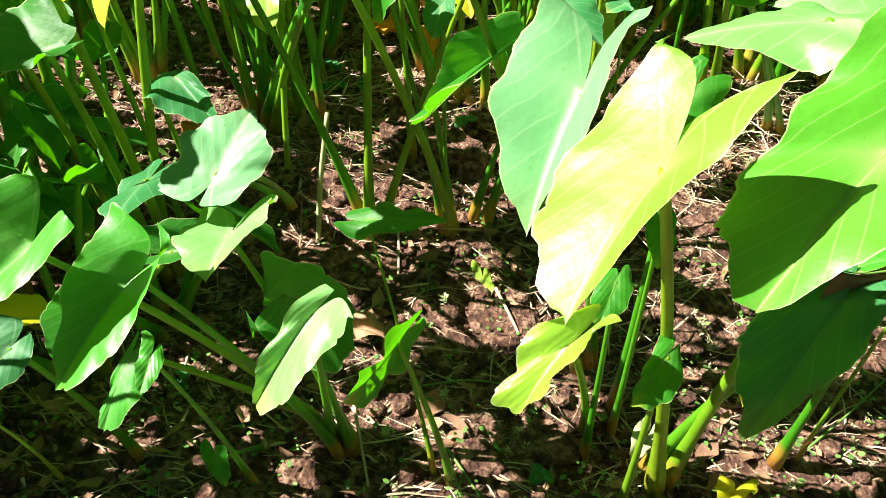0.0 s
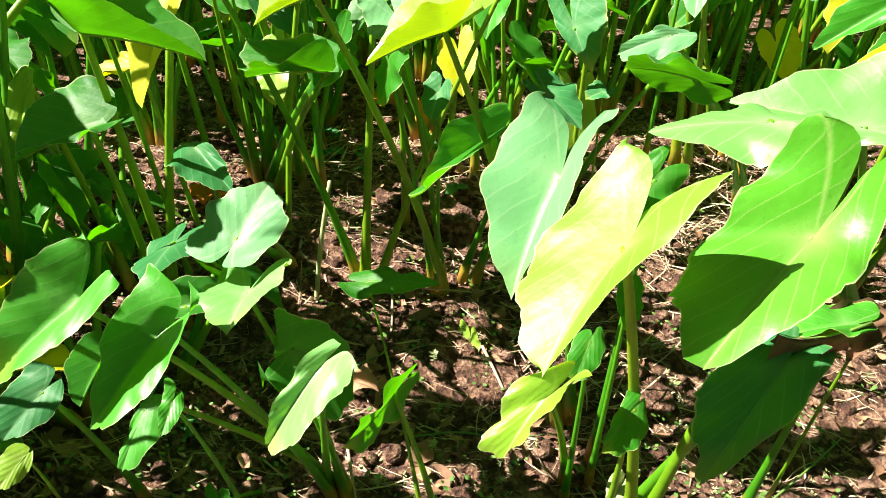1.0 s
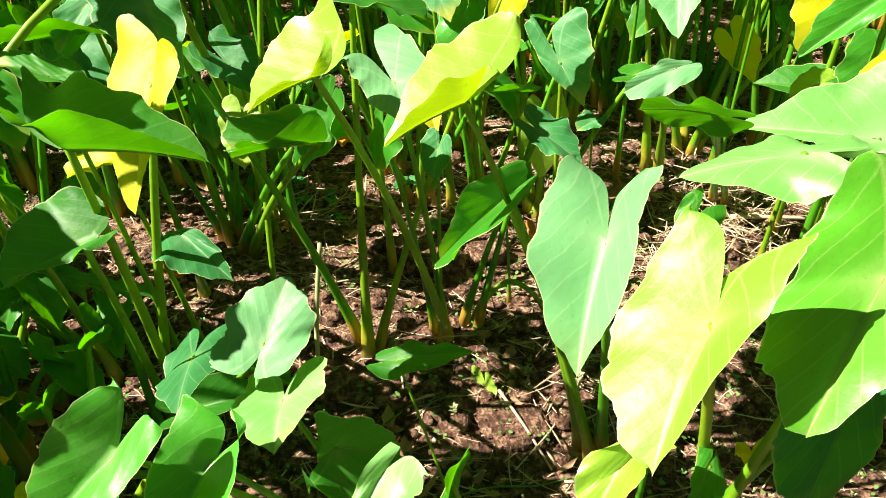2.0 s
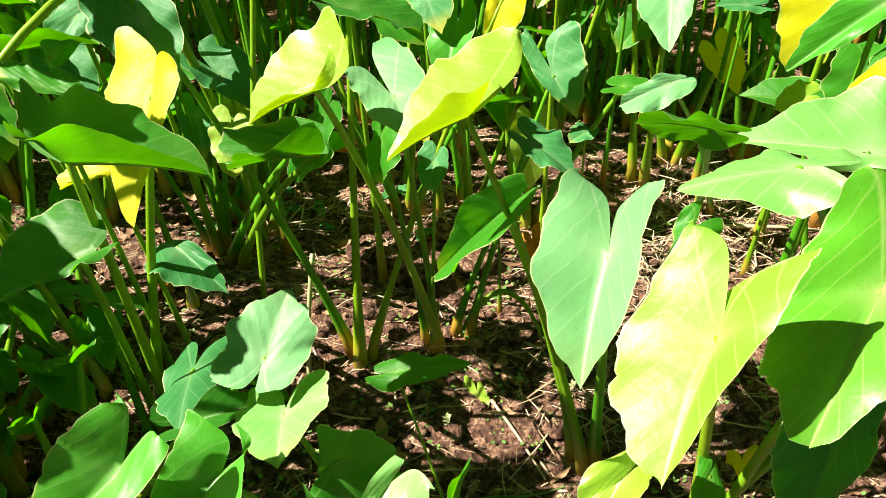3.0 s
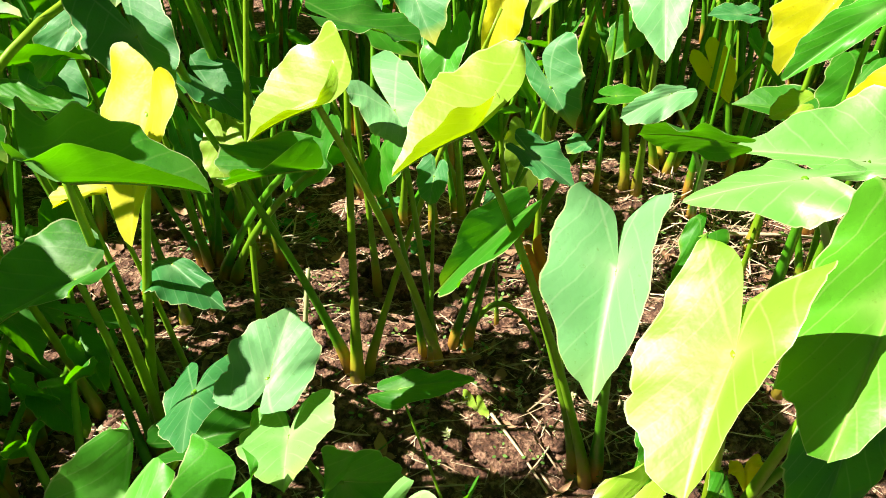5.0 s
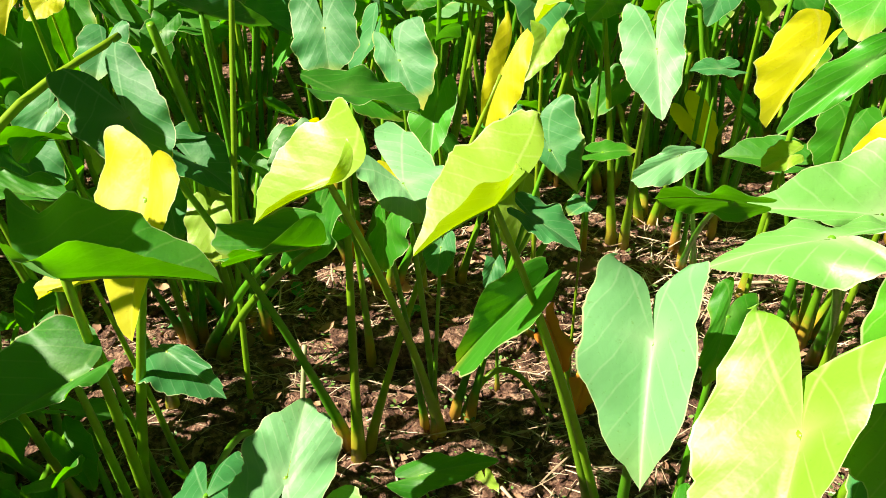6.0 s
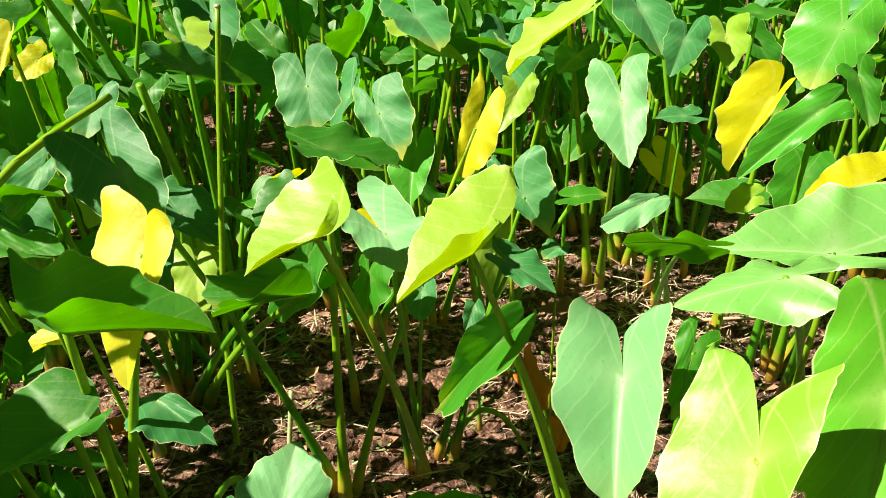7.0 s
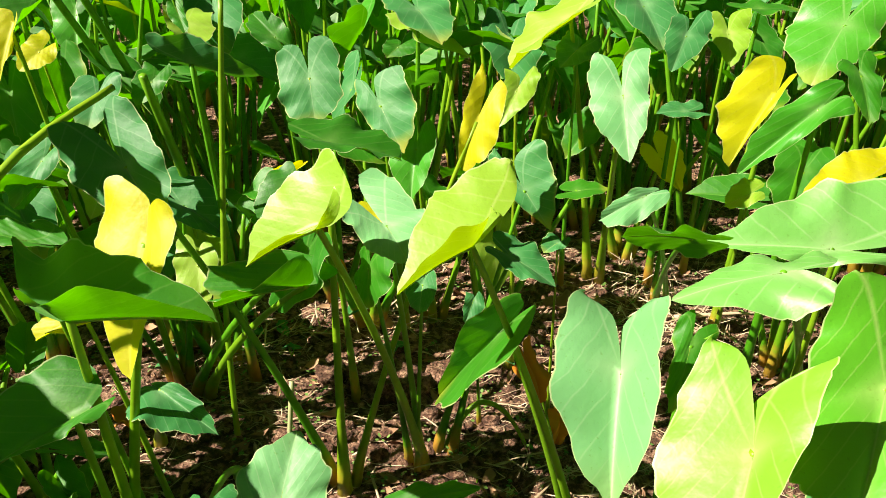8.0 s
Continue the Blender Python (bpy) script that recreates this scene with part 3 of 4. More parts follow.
leaf(plant, (-0.062, 2.481, 0.676), (0.202, -0.107, -0.058), (0.028, -0.038, 0.056), (-0.000, 0.045, -0.060), GREEN, lobe=(0.65, 0.65), seed=244, lift=(0.00, -0.00), splay=(0.00, -0.00), full=(2.34, 1.46), gap=0.17, skew=0.00)
plant = taro(0.370, 2.913, "taro plant with pale lime-green heart-shaped leaves")
leaf(plant, (0.274, 2.809, 0.877), (0.068, -0.106, -0.065), (0.057, 0.011, -0.102), (-0.109, -0.090, -0.019), LIME, lobe=(0.63, 0.88), seed=245, lift=(0.10, -0.06), splay=(-0.03, 0.39), full=(1.70, 1.45), gap=0.17, skew=0.00)
plant = taro(-0.628, 2.106, "green taro plant with heart-shaped leaves on upright stalks")
leaf(plant, (-0.658, 2.006, 0.783), (-0.040, -0.052, -0.076), (0.036, -0.001, -0.001), (-0.056, -0.026, -0.038), GREEN, lobe=(0.29, 0.73), splay=(0.28, 0.39), seed=153)
plant = taro(0.577, 1.406, "green taro plant with heart-shaped leaves on upright stalks")
leaf(plant, (0.547, 1.306, 0.757), (-0.040, -0.064, -0.075), (0.040, 0.013, -0.013), (-0.040, -0.018, -0.035), GREEN, lobe=(0.25, 0.74), splay=(0.15, 0.65), seed=154)
plant = taro(-0.406, 1.658, "taro plant with a bright yellow old leaf")
leaf(plant, (-0.436, 1.558, 0.684), (-0.085, -0.024, -0.029), (-0.024, -0.034, -0.011), (-0.057, 0.020, -0.004), YELLOW, lobe=(0.23, 0.39), lift=(-0.15, -0.13), splay=(0.01, 0.06), seed=155)
plant = taro(-0.822, 2.544, "taro plant with a bright yellow old leaf")
leaf(plant, (-0.852, 2.444, 0.980), (-0.037, -0.069, -0.123), (0.013, -0.015, -0.025), (-0.073, -0.009, -0.023), YELLOW, lobe=(0.36, 0.45), splay=(-0.35, 0.11), seed=156)
plant = taro(-0.802, 2.618, "taro plant with a bright yellow old leaf")
leaf(plant, (-0.832, 2.518, 0.908), (-0.046, -0.043, -0.039), (0.028, -0.021, -0.033), (-0.044, 0.011, 0.014), YELLOW, lobe=(0.66, 0.81), lift=(-0.09, -0.03), splay=(-0.35, 0.21), seed=157)
plant = taro(-0.589, 2.038, "taro plant with waxy blue-green heart-shaped leaves")
leaf(plant, (-0.619, 1.938, 0.829), (-0.051, -0.064, -0.076), (0.028, -0.014, -0.021), (-0.060, -0.007, -0.019), BLUE, lobe=(0.42, 0.61), lift=(-0.11, -0.05), splay=(-0.35, 0.43), seed=158)
plant = taro(-0.551, 2.296, "taro plant with waxy blue-green heart-shaped leaves")
leaf(plant, (-0.581, 2.196, 0.879), (-0.016, -0.061, -0.066), (0.052, -0.007, -0.007), (-0.062, 0.001, -0.004), BLUE, lobe=(0.74, 0.63), lift=(-0.04, -0.07), splay=(0.05, 0.09), seed=159)
plant = taro(-0.437, 2.357, "green taro plant with heart-shaped leaves on upright stalks")
leaf(plant, (-0.467, 2.257, 0.895), (-0.037, -0.038, -0.049), (0.030, -0.012, -0.018), (-0.040, 0.006, 0.007), GREEN, lobe=(0.87, 0.59), lift=(-0.16, -0.18), splay=(-0.35, 0.48), seed=160)
plant = taro(1.102, 2.101, "green taro plant with heart-shaped leaves on upright stalks")
leaf(plant, (1.072, 2.001, 0.712), (-0.056, -0.069, -0.084), (0.062, -0.015, -0.019), (-0.087, -0.003, -0.015), GREEN, lobe=(0.60, 0.68), lift=(-0.06, -0.04), splay=(-0.01, 0.29), seed=161)
plant = taro(0.995, 1.730, "taro plant with a bright yellow old leaf")
leaf(plant, (0.965, 1.630, 0.860), (-0.114, -0.012, -0.032), (-0.035, -0.038, -0.030), (-0.014, 0.059, 0.020), YELLOW, lobe=(0.70, 0.78), lift=(-0.10, -0.11), splay=(0.01, 0.23), seed=162)
plant = taro(1.045, 2.215, "taro plant with pale lime-green heart-shaped leaves")
leaf(plant, (1.015, 2.115, 0.604), (-0.069, -0.013, -0.029), (-0.019, -0.036, -0.024), (-0.025, 0.032, 0.013), LIME, lobe=(0.59, 0.72), lift=(-0.19, -0.19), splay=(0.10, -0.12), seed=163)
plant = taro(0.963, 2.519, "taro plant with waxy blue-green heart-shaped leaves")
leaf(plant, (0.933, 2.419, 0.720), (-0.079, 0.002, -0.005), (-0.025, -0.030, -0.015), (-0.023, 0.031, 0.011), BLUE, lobe=(0.99, 0.87), lift=(-0.12, -0.02), splay=(-0.14, 0.42), seed=164)
plant = taro(0.976, 2.625, "taro plant with waxy blue-green heart-shaped leaves")
leaf(plant, (0.946, 2.525, 0.905), (-0.057, -0.077, -0.079), (0.054, -0.016, -0.022), (-0.064, 0.001, -0.005), BLUE, lobe=(0.79, 0.64), lift=(-0.04, -0.07), splay=(-0.05, 0.29), seed=165)
plant = taro(1.139, 2.719, "taro plant with pale lime-green heart-shaped leaves")
leaf(plant, (1.109, 2.619, 0.884), (-0.011, -0.079, -0.078), (0.062, -0.009, -0.009), (-0.063, 0.005, 0.002), LIME, lobe=(0.75, 0.68), lift=(-0.03, -0.07), splay=(0.57, -0.06), seed=166)
plant = taro(0.666, 2.624, "taro plant with waxy blue-green heart-shaped leaves")
leaf(plant, (0.636, 2.524, 0.872), (-0.055, -0.042, -0.038), (0.046, -0.015, -0.022), (-0.054, 0.012, 0.015), BLUE, lobe=(0.99, 0.67), lift=(0.00, -0.06), splay=(-0.32, 0.43), seed=167)
plant = taro(0.436, 2.239, "taro plant with pale lime-green heart-shaped leaves")
leaf(plant, (0.406, 2.139, 0.883), (-0.047, -0.059, -0.066), (0.039, -0.009, -0.012), (-0.039, 0.003, 0.001), LIME, lobe=(0.74, 0.51), lift=(-0.05, -0.07), splay=(-0.24, 0.80), seed=168)
plant = taro(-0.276, 1.059, "taro plant with waxy blue-green heart-shaped leaves")
leaf(plant, (-0.306, 0.959, 0.427), (-0.033, -0.068, -0.045), (0.027, -0.016, -0.026), (-0.054, -0.015, -0.006), BLUE, lobe=(0.36, 0.59), lift=(-0.15, -0.07), splay=(-0.35, 0.54), seed=169)
plant = taro(-0.38, 0.98, "taro plant with pale lime-green heart-shaped leaves")
leaf(plant, (-0.251, 0.845, 0.433), (-0.017, -0.045, -0.020), (0.005, -0.016, -0.022), (-0.031, -0.005, 0.002), LIME, thick=0.004, lobe=(0.28, 0.30), lift=(-0.09, -0.26), splay=(-0.35, 0.16), seed=170)
plant = taro(0.598, 1.170, "green taro plant with heart-shaped leaves on upright stalks")
leaf(plant, (0.568, 1.070, 0.525), (-0.036, -0.059, -0.034), (0.014, -0.027, -0.037), (-0.027, -0.011, -0.008), GREEN, lobe=(0.40, 0.49), lift=(-0.16, -0.10), splay=(-0.35, 0.69), seed=171)
plant = taro(0.576, 1.344, "green taro plant with heart-shaped leaves on upright stalks")
leaf(plant, (0.546, 1.244, 0.588), (0.001, -0.050, -0.031), (0.021, -0.009, -0.016), (-0.021, -0.010, -0.008), GREEN, lobe=(0.67, 0.47), lift=(-0.09, -0.16), splay=(0.11, 0.26), seed=172)
plant = taro(0.529, 1.287, "green taro plant with heart-shaped leaves on upright stalks")
leaf(plant, (0.499, 1.187, 0.527), (-0.016, -0.058, -0.038), (0.019, -0.015, -0.023), (-0.031, -0.018, -0.015), GREEN, lobe=(0.51, 0.40), lift=(-0.13, -0.15), splay=(-0.11, 0.16), seed=173)
plant = taro(0.889, 1.346, "young taro plant with fresh pale green leaves")
leaf(plant, (0.859, 1.246, 0.599), (-0.093, -0.034, -0.021), (-0.047, -0.048, -0.001), (-0.025, 0.031, -0.003), FRESH, lobe=(0.64, 0.60), lift=(-0.09, -0.07), splay=(0.31, 0.06), seed=174)
plant = taro(-0.071, 1.143, "green taro plant with heart-shaped leaves on upright stalks")
leaf(plant, (-0.101, 1.043, 0.090), (0.027, -0.036, -0.016), (0.024, -0.005, -0.010), (-0.026, -0.006, -0.001), GREEN, lobe=(0.78, 0.79), lift=(-0.05, -0.08), splay=(0.57, -0.13), seed=175)
plant = taro(-0.056, 1.063, "young taro plant with fresh pale green leaves")
leaf(plant, (-0.086, 0.963, 0.462), (0.002, -0.044, -0.023), (0.017, -0.007, -0.012), (-0.016, -0.004, -0.001), FRESH, lobe=(0.49, 0.68), lift=(-0.22, -0.06), splay=(-0.35, 0.80), seed=176)
plant = taro(1.216, 2.158, "green taro plant with heart-shaped leaves on upright stalks")
leaf(plant, (1.186, 2.058, 0.923), (-0.003, -0.086, -0.090), (0.036, -0.022, -0.034), (-0.054, 0.004, 0.001), GREEN, lobe=(0.67, 0.28), lift=(0.03, -0.08), splay=(0.57, -0.05), seed=177)
plant = taro(0.163, 2.964, "green taro plant with heart-shaped leaves on upright stalks")
leaf(plant, (0.133, 2.864, 0.806), (-0.038, -0.015, -0.030), (0.053, -0.013, -0.017), (-0.044, 0.008, 0.009), GREEN, lobe=(0.97, 0.63), lift=(-0.30, -0.30), splay=(-0.34, 0.53), seed=178)
plant = taro(-0.431, 1.593, "green taro plant with heart-shaped leaves on upright stalks")
leaf(plant, (-0.461, 1.493, 0.876), (-0.086, 0.013, 0.013), (-0.025, -0.022, -0.001), (-0.058, 0.046, 0.014), GREEN, lobe=(0.68, 1.09), lift=(0.04, 0.09), splay=(-0.35, 0.66), seed=154)
plant = taro(0.497, 1.961, "taro plant with waxy blue-green heart-shaped leaves")
leaf(plant, (0.467, 1.861, 0.626), (-0.035, -0.014, -0.017), (0.011, -0.017, -0.007), (-0.026, 0.017, 0.007), BLUE, thick=0.005, lobe=(0.64, 0.35), lift=(0.04, -0.04), splay=(-0.35, 0.34), seed=155)
plant = taro(0.313, 1.970, "taro plant with waxy blue-green heart-shaped leaves")
leaf(plant, (0.283, 1.870, 0.479), (-0.023, -0.032, -0.042), (0.020, -0.014, -0.020), (-0.023, -0.001, -0.000), BLUE, thick=0.005, lobe=(0.43, 0.26), lift=(-0.17, -0.17), splay=(-0.35, 0.57), seed=156)
plant = taro(-0.216, 2.904, "green taro plant with heart-shaped leaves on upright stalks")
leaf(plant, (-0.246, 2.804, 0.864), (-0.069, 0.060, 0.057), (-0.069, 0.005, 0.002), (0.020, 0.025, 0.045), GREEN, lobe=(0.63, 0.50), lift=(-0.12, -0.11), splay=(-0.27, 0.02), seed=157)
plant = taro(-0.449, 2.743, "green taro plant with heart-shaped leaves on upright stalks")
leaf(plant, (-0.479, 2.643, 0.961), (0.022, -0.046, -0.037), (0.023, -0.010, -0.014), (-0.032, 0.002, 0.001), GREEN, lobe=(1.27, 1.00), lift=(0.18, 0.01), splay=(0.80, -0.35), seed=158)
plant = taro(-0.648, 1.632, "taro plant with pale lime-green heart-shaped leaves")
leaf(plant, (-0.678, 1.532, 0.632), (0.027, -0.106, -0.097), (0.027, -0.020, -0.029), (-0.020, -0.034, -0.035), LIME, lobe=(0.22, 0.31), splay=(0.13, 0.37), seed=160)


# a tall plant added on the sunny side to shade the leaves before it
plant = taro(-0.76, 1.35, "tall green taro plant with broad leaves, added to shade others")
for number, (at, tip) in enumerate((((-0.66, 1.25, 1.25), (0.17, 0.01, -0.07)), ((-0.62, 1.53, 1.2), (0.09, 0.1, -0.08)), ((-0.66, 1.68, 1.2), (0.08, 0.16, -0.07)), ((-0.74, 1.56, 1.12), (0.02, 0.16, -0.07)), ((-0.87, 1.15, 1.13), (0.17, 0.0, -0.05)), ((-0.85, 0.95, 1.0), (0.16, 0.02, -0.05)))):
    tip = Vector(tip)
    across = Vector((-tip.y, tip.x, 0)).normalized() * (0.085 if number else 0.06)
    leaf(plant, at, tip, tip * 0.12 + across + Vector((0, 0, 0.02)), tip * 0.12 - across + Vector((0, 0, 0.02)), GREEN, out=(0.03 * math.cos(number), 0.03 * math.sin(number)), seed=number)


# its neighbour, nearer the path: small leaves added out of view to cast shade
plant = taro(-0.78, 0.84, "unseen green taro plant with small leaves, added to shade others")
for number, (at, tip, wide) in enumerate((((-0.448, 0.912, 0.94), (0.0, -0.05, -0.046), (0.03, 0.0, 0.008)), ((-0.425, 1.11, 0.955), (0.035, 0.035, 0.012), (-0.022, 0.028, 0.01)))):
    tip, wide = Vector(tip), Vector(wide)
    leaf(plant, at, tip, tip * 0.12 + wide, tip * 0.12 - wide, GREEN, thick=0.008, out=(0.03 * math.cos(number), 0.03 * math.sin(number)), seed=number + 20)


# ---- loose things on the ground ----
def curve_thing(name, spots, thick, thin, mat, label, category, group=""):
    """A stem or straw through the spots, smoothed."""
    spots = [Vector(s) for s in spots]
    smooth = []
    for k in range(len(spots) - 1):
        before, a, b, after = spots[max(k - 1, 0)], spots[k], spots[k + 1], spots[min(k + 2, len(spots) - 1)]
        for j in range(5):
            t = j / 5
            smooth.append(0.5 * (2 * a + (b - before) * t + (2 * before - 5 * a + 4 * b - after) * t * t + (3 * a - before - 3 * b + after) * t ** 3))
    smooth.append(spots[-1])
    ob = tube(name, smooth, thick, thin, mat, None, Vector(), sides=6)
    return tagged(ob, label, category, group)


def lying(points, rise=0.004):
    """Points on the soil; a third number lifts one off it."""
    return [(p[0], p[1], ground_height(p[0], p[1]) + rise + (p[2] if len(p) > 2 else 0)) for p in points]


def straw(points, thick=0.0025, mat=None, label="pale dry straw lying on the soil"):
    curve_thing("straw", lying(points), thick, thick * 0.6, mat or STRAW, label, "straw", "straws on the soil")


straw([(0.066, 1.272, 0.05), (0.11, 1.18, 0.02), (0.164, 1.07)], 0.004)
straw([(0.184, 1.359), (0.28, 1.385, 0.01), (0.377, 1.399, 0.01), (0.47, 1.44)], 0.003, WEED, "thin green stem lying on the soil")
straw([(0.026, 1.762, 0.01), (0.05, 1.68, 0.015), (0.062, 1.607), (0.03, 1.57)], 0.004, STRAW, "pale bent root lying on the soil")
straw([(0.29, 1.64, 0.02), (0.35, 1.54, 0.02), (0.411, 1.45)], 0.0045)
straw([(1.0, 2.405, 0.03), (1.2, 2.4, 0.04), (1.4, 2.41, 0.02)], 0.008, STRAW, "thick pale dry stalk lying on the soil")
straw([(0.483, 1.324), (0.47, 1.24, 0.012), (0.46, 1.151)], 0.003, WEED, "thin green stem lying on the soil")
straw([(0.546, 1.374), (0.6, 1.3, 0.01), (0.628, 1.226)])
straw([(0.272, 1.202, 0.02), (0.32, 1.15, 0.012), (0.362, 1.11)], 0.0035, WEED, "thin green stem lying on the soil")
straw([(-0.02, 1.522), (0.03, 1.54, 0.008), (0.085, 1.594)], 0.003, WEED, "thin green stem lying on the soil")
straw([(-0.46, 2.37), (-0.34, 2.355, 0.012), (-0.2, 2.35)], 0.003)
straw([(-0.896, 1.63, 0.02), (-0.78, 1.64, 0.035), (-0.66, 1.57)], 0.0045, WEED, "arched green stem lying on the soil")
straw([(0.477, 1.445), (0.55, 1.44, 0.01), (0.64, 1.46)], 0.003)
straw([(0.281, 2.03, 0.01), (0.37, 2.035, 0.02), (0.498, 1.997)], 0.003)
straw([(0.951, 1.389), (1.03, 1.47, 0.02), (1.114, 1.568, 0.02)], 0.003, WEED, "thin green stem lying on the soil")
straw([(0.1, 1.46), (0.2, 1.45, 0.01), (0.29, 1.47)], 0.002)
straw([(-0.1, 1.6), (0.0, 1.585, 0.012), (0.14, 1.61)], 0.003)
straw([(0.44, 1.6), (0.4, 1.52, 0.02), (0.33, 1.44)], 0.003)
straw([(-0.2, 2.0), (-0.1, 2.03, 0.01), (0.02, 2.0)], 0.003)
straw([(0.55, 2.2), (0.7, 2.22, 0.015), (0.85, 2.19)], 0.0035)


def seedling(x, y, size, turn, label="small bright green taro seedling on the soil"):
    """A young plant with two or three small round leaves."""
    rng = random.Random(int(x * 1000 + y * 77))
    plant = new("taro_seedling")
    plant.matrix_world = pose(x, y, ground_height(x, y))
    bpy.context.view_layer.update()
    tagged(plant, label, "seedling", "young taro")
    root = plant.matrix_world.translation
    for k in range(rng.choice((2, 3))):
        a = turn + k * 2.2
        away = Vector((math.cos(a), math.sin(a), 0))
        side = Vector((-away.y, away.x, 0))
        head = root + away * (0.5 * size) + Vector((0, 0, size * rng.uniform(0.9, 1.6)))
        tip = (away - Vector((0, 0, rng.uniform(0.1, 0.7)))).normalized() * size
        stalk(plant, root, head, thick=0.0025, thin=0.0012, mat=STALK_PALE, flare=0.001)
        blade(plant, head, tip, tip * 0.12 + side * size * 0.6 + Vector((0, 0, 0.15 * size)), tip * 0.12 - side * size * 0.6 + Vector((0, 0, 0.15 * size)), BLUE, seed=k, lobe=(0.6, 0.6))


for x, y, size, turn in ((-0.379, 2.453, 0.035, 4.0), (-0.284, 2.46, 0.03, 5.4), (-0.236, 2.335, 0.025, 0.4), (-0.02, 2.482, 0.045, 5.9), (-0.42, 2.56, 0.03, 3.6), (0.08, 2.3, 0.03, 2.2), (0.62, 2.1, 0.03, 4.6), (0.42, 2.25, 0.03, 1.0), (-0.6, 2.3, 0.035, 5.0), (0.45, 1.2, 0.02, 4.0), (-0.3, 1.25, 0.025, 5.0)):
    seedling(x, y, size, turn)


def clod(x, y, wide, deep, high, seed):
    """A lump of dry soil with a broken edge."""
    rng = random.Random(seed)
    shape = bmesh.new()
    bmesh.ops.create_icosphere(shape, subdivisions=4, radius=1.0)
    for v in shape.verts:
        p = v.co.copy()
        rough = 1 + 0.28 * noise.noise(p * 1.6 + Vector((seed, 0, 0))) + 0.14 * noise.noise(p * 4 + Vector((0, seed, 0))) + 0.07 * noise.noise(p * 9)
        top = min(p.z, 0.55 + 0.1 * noise.noise(p * 3))
        v.co = Vector((p.x * wide, p.y * deep, top * high)) * rough
    mesh = bpy.data.meshes.new("soil_clod")
    shape.to_mesh(mesh)
    shape.free()
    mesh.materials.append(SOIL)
    mesh.polygons.foreach_set("use_smooth", [True] * len(mesh.polygons))
    ob = new("soil_clod", mesh)
    ob.matrix_world = pose(x, y, ground_height(x, y) + high * 0.15, 0, 0, rng.uniform(-20, 20))
    tagged(ob, "broken clod of reddish-brown soil", "clod", "clods of soil")


for x, y, wide, deep, high in ((0.06, 2.16, 0.13, 0.07, 0.075), (0.24, 2.2, 0.07, 0.05, 0.05), (-0.1, 2.2, 0.05, 0.05, 0.05), (0.32, 1.56, 0.09, 0.06, 0.03), (0.46, 1.6, 0.06, 0.05, 0.035), (0.04, 1.62, 0.06, 0.04, 0.03), (-0.12, 1.64, 0.07, 0.05, 0.03), (0.45, 1.28, 0.07, 0.04, 0.03), (0.33, 1.2, 0.05, 0.04, 0.025), (0.12, 2.35, 0.06, 0.05, 0.04), (-0.35, 1.9, 0.05, 0.04, 0.03), (0.36, 1.86, 0.04, 0.03, 0.025), (0.27, 1.72, 0.035, 0.03, 0.02), (0.55, 1.9, 0.05, 0.04, 0.03), (0.7, 1.6, 0.06, 0.05, 0.03), (-0.2, 1.35, 0.05, 0.04, 0.025), (0.02, 1.1, 0.05, 0.04, 0.02), (0.8, 2.0, 0.06, 0.05, 0.04)):
    clod(x, y, wide, deep, high, int(x * 100 + y * 37))


def withered(at, tip, left, right, mat, label, foot=None):
    """A withered leaf: a blade curled along its rib, hanging from a limp stalk or lying on the soil."""
    thing = new("withered_leaf")
    thing.matrix_world = pose(*(foot or at))
    bpy.context.view_layer.update()
    tagged(thing, label, "leaf", "withered leaves")
    if foot:
        stalk(thing, foot, at, (0, 0, 0.08), thick=0.004, thin=0.002, mat=STALK_PALE, flare=0.001)
    blade(thing, at, tip, left, right, mat, wave=0.16, cup=0.5, arch=0.25, lobe=(0.5, 0.4), seed=5)


withered((0.349, 1.53, 0.56), (0.02, -0.02, -0.09), (0.022, 0.02, -0.01), (-0.024, -0.01, -0.01), RUST, "withered orange leaf hanging from a limp stalk", (0.47, 1.56, 0.0))
withered((-0.096, 2.6, 0.12), (0.02, -0.03, -0.09), (0.03, 0.0, 0.0), (-0.03, 0.01, 0.0), RUST, "withered orange leaf drooping to the soil", (-0.13, 2.64, 0.0))
withered((0.02, 1.44, 0.03), (0.07, -0.01, -0.005), (0.01, 0.035, 0.02), (0.01, -0.035, 0.01), DEAD, "dry brown leaf lying on the soil")
withered((0.62, 2.45, 0.04), (0.09, -0.02, -0.01), (0.01, 0.04, 0.03), (0.01, -0.04, 0.02), DEAD, "dry brown leaf lying on the soil")
withered((-0.62, 2.0, 0.05), (0.09, 0.02, -0.01), (0.0, 0.05, 0.03), (0.02, -0.04, 0.02), RUST, "dry orange leaf lying on the soil")
withered((-0.3, 2.75, 0.05), (0.09, 0.0, -0.01), (0.0, 0.05, 0.03), (0.02, -0.04, 0.02), RUST, "dry orange leaf lying on the soil")

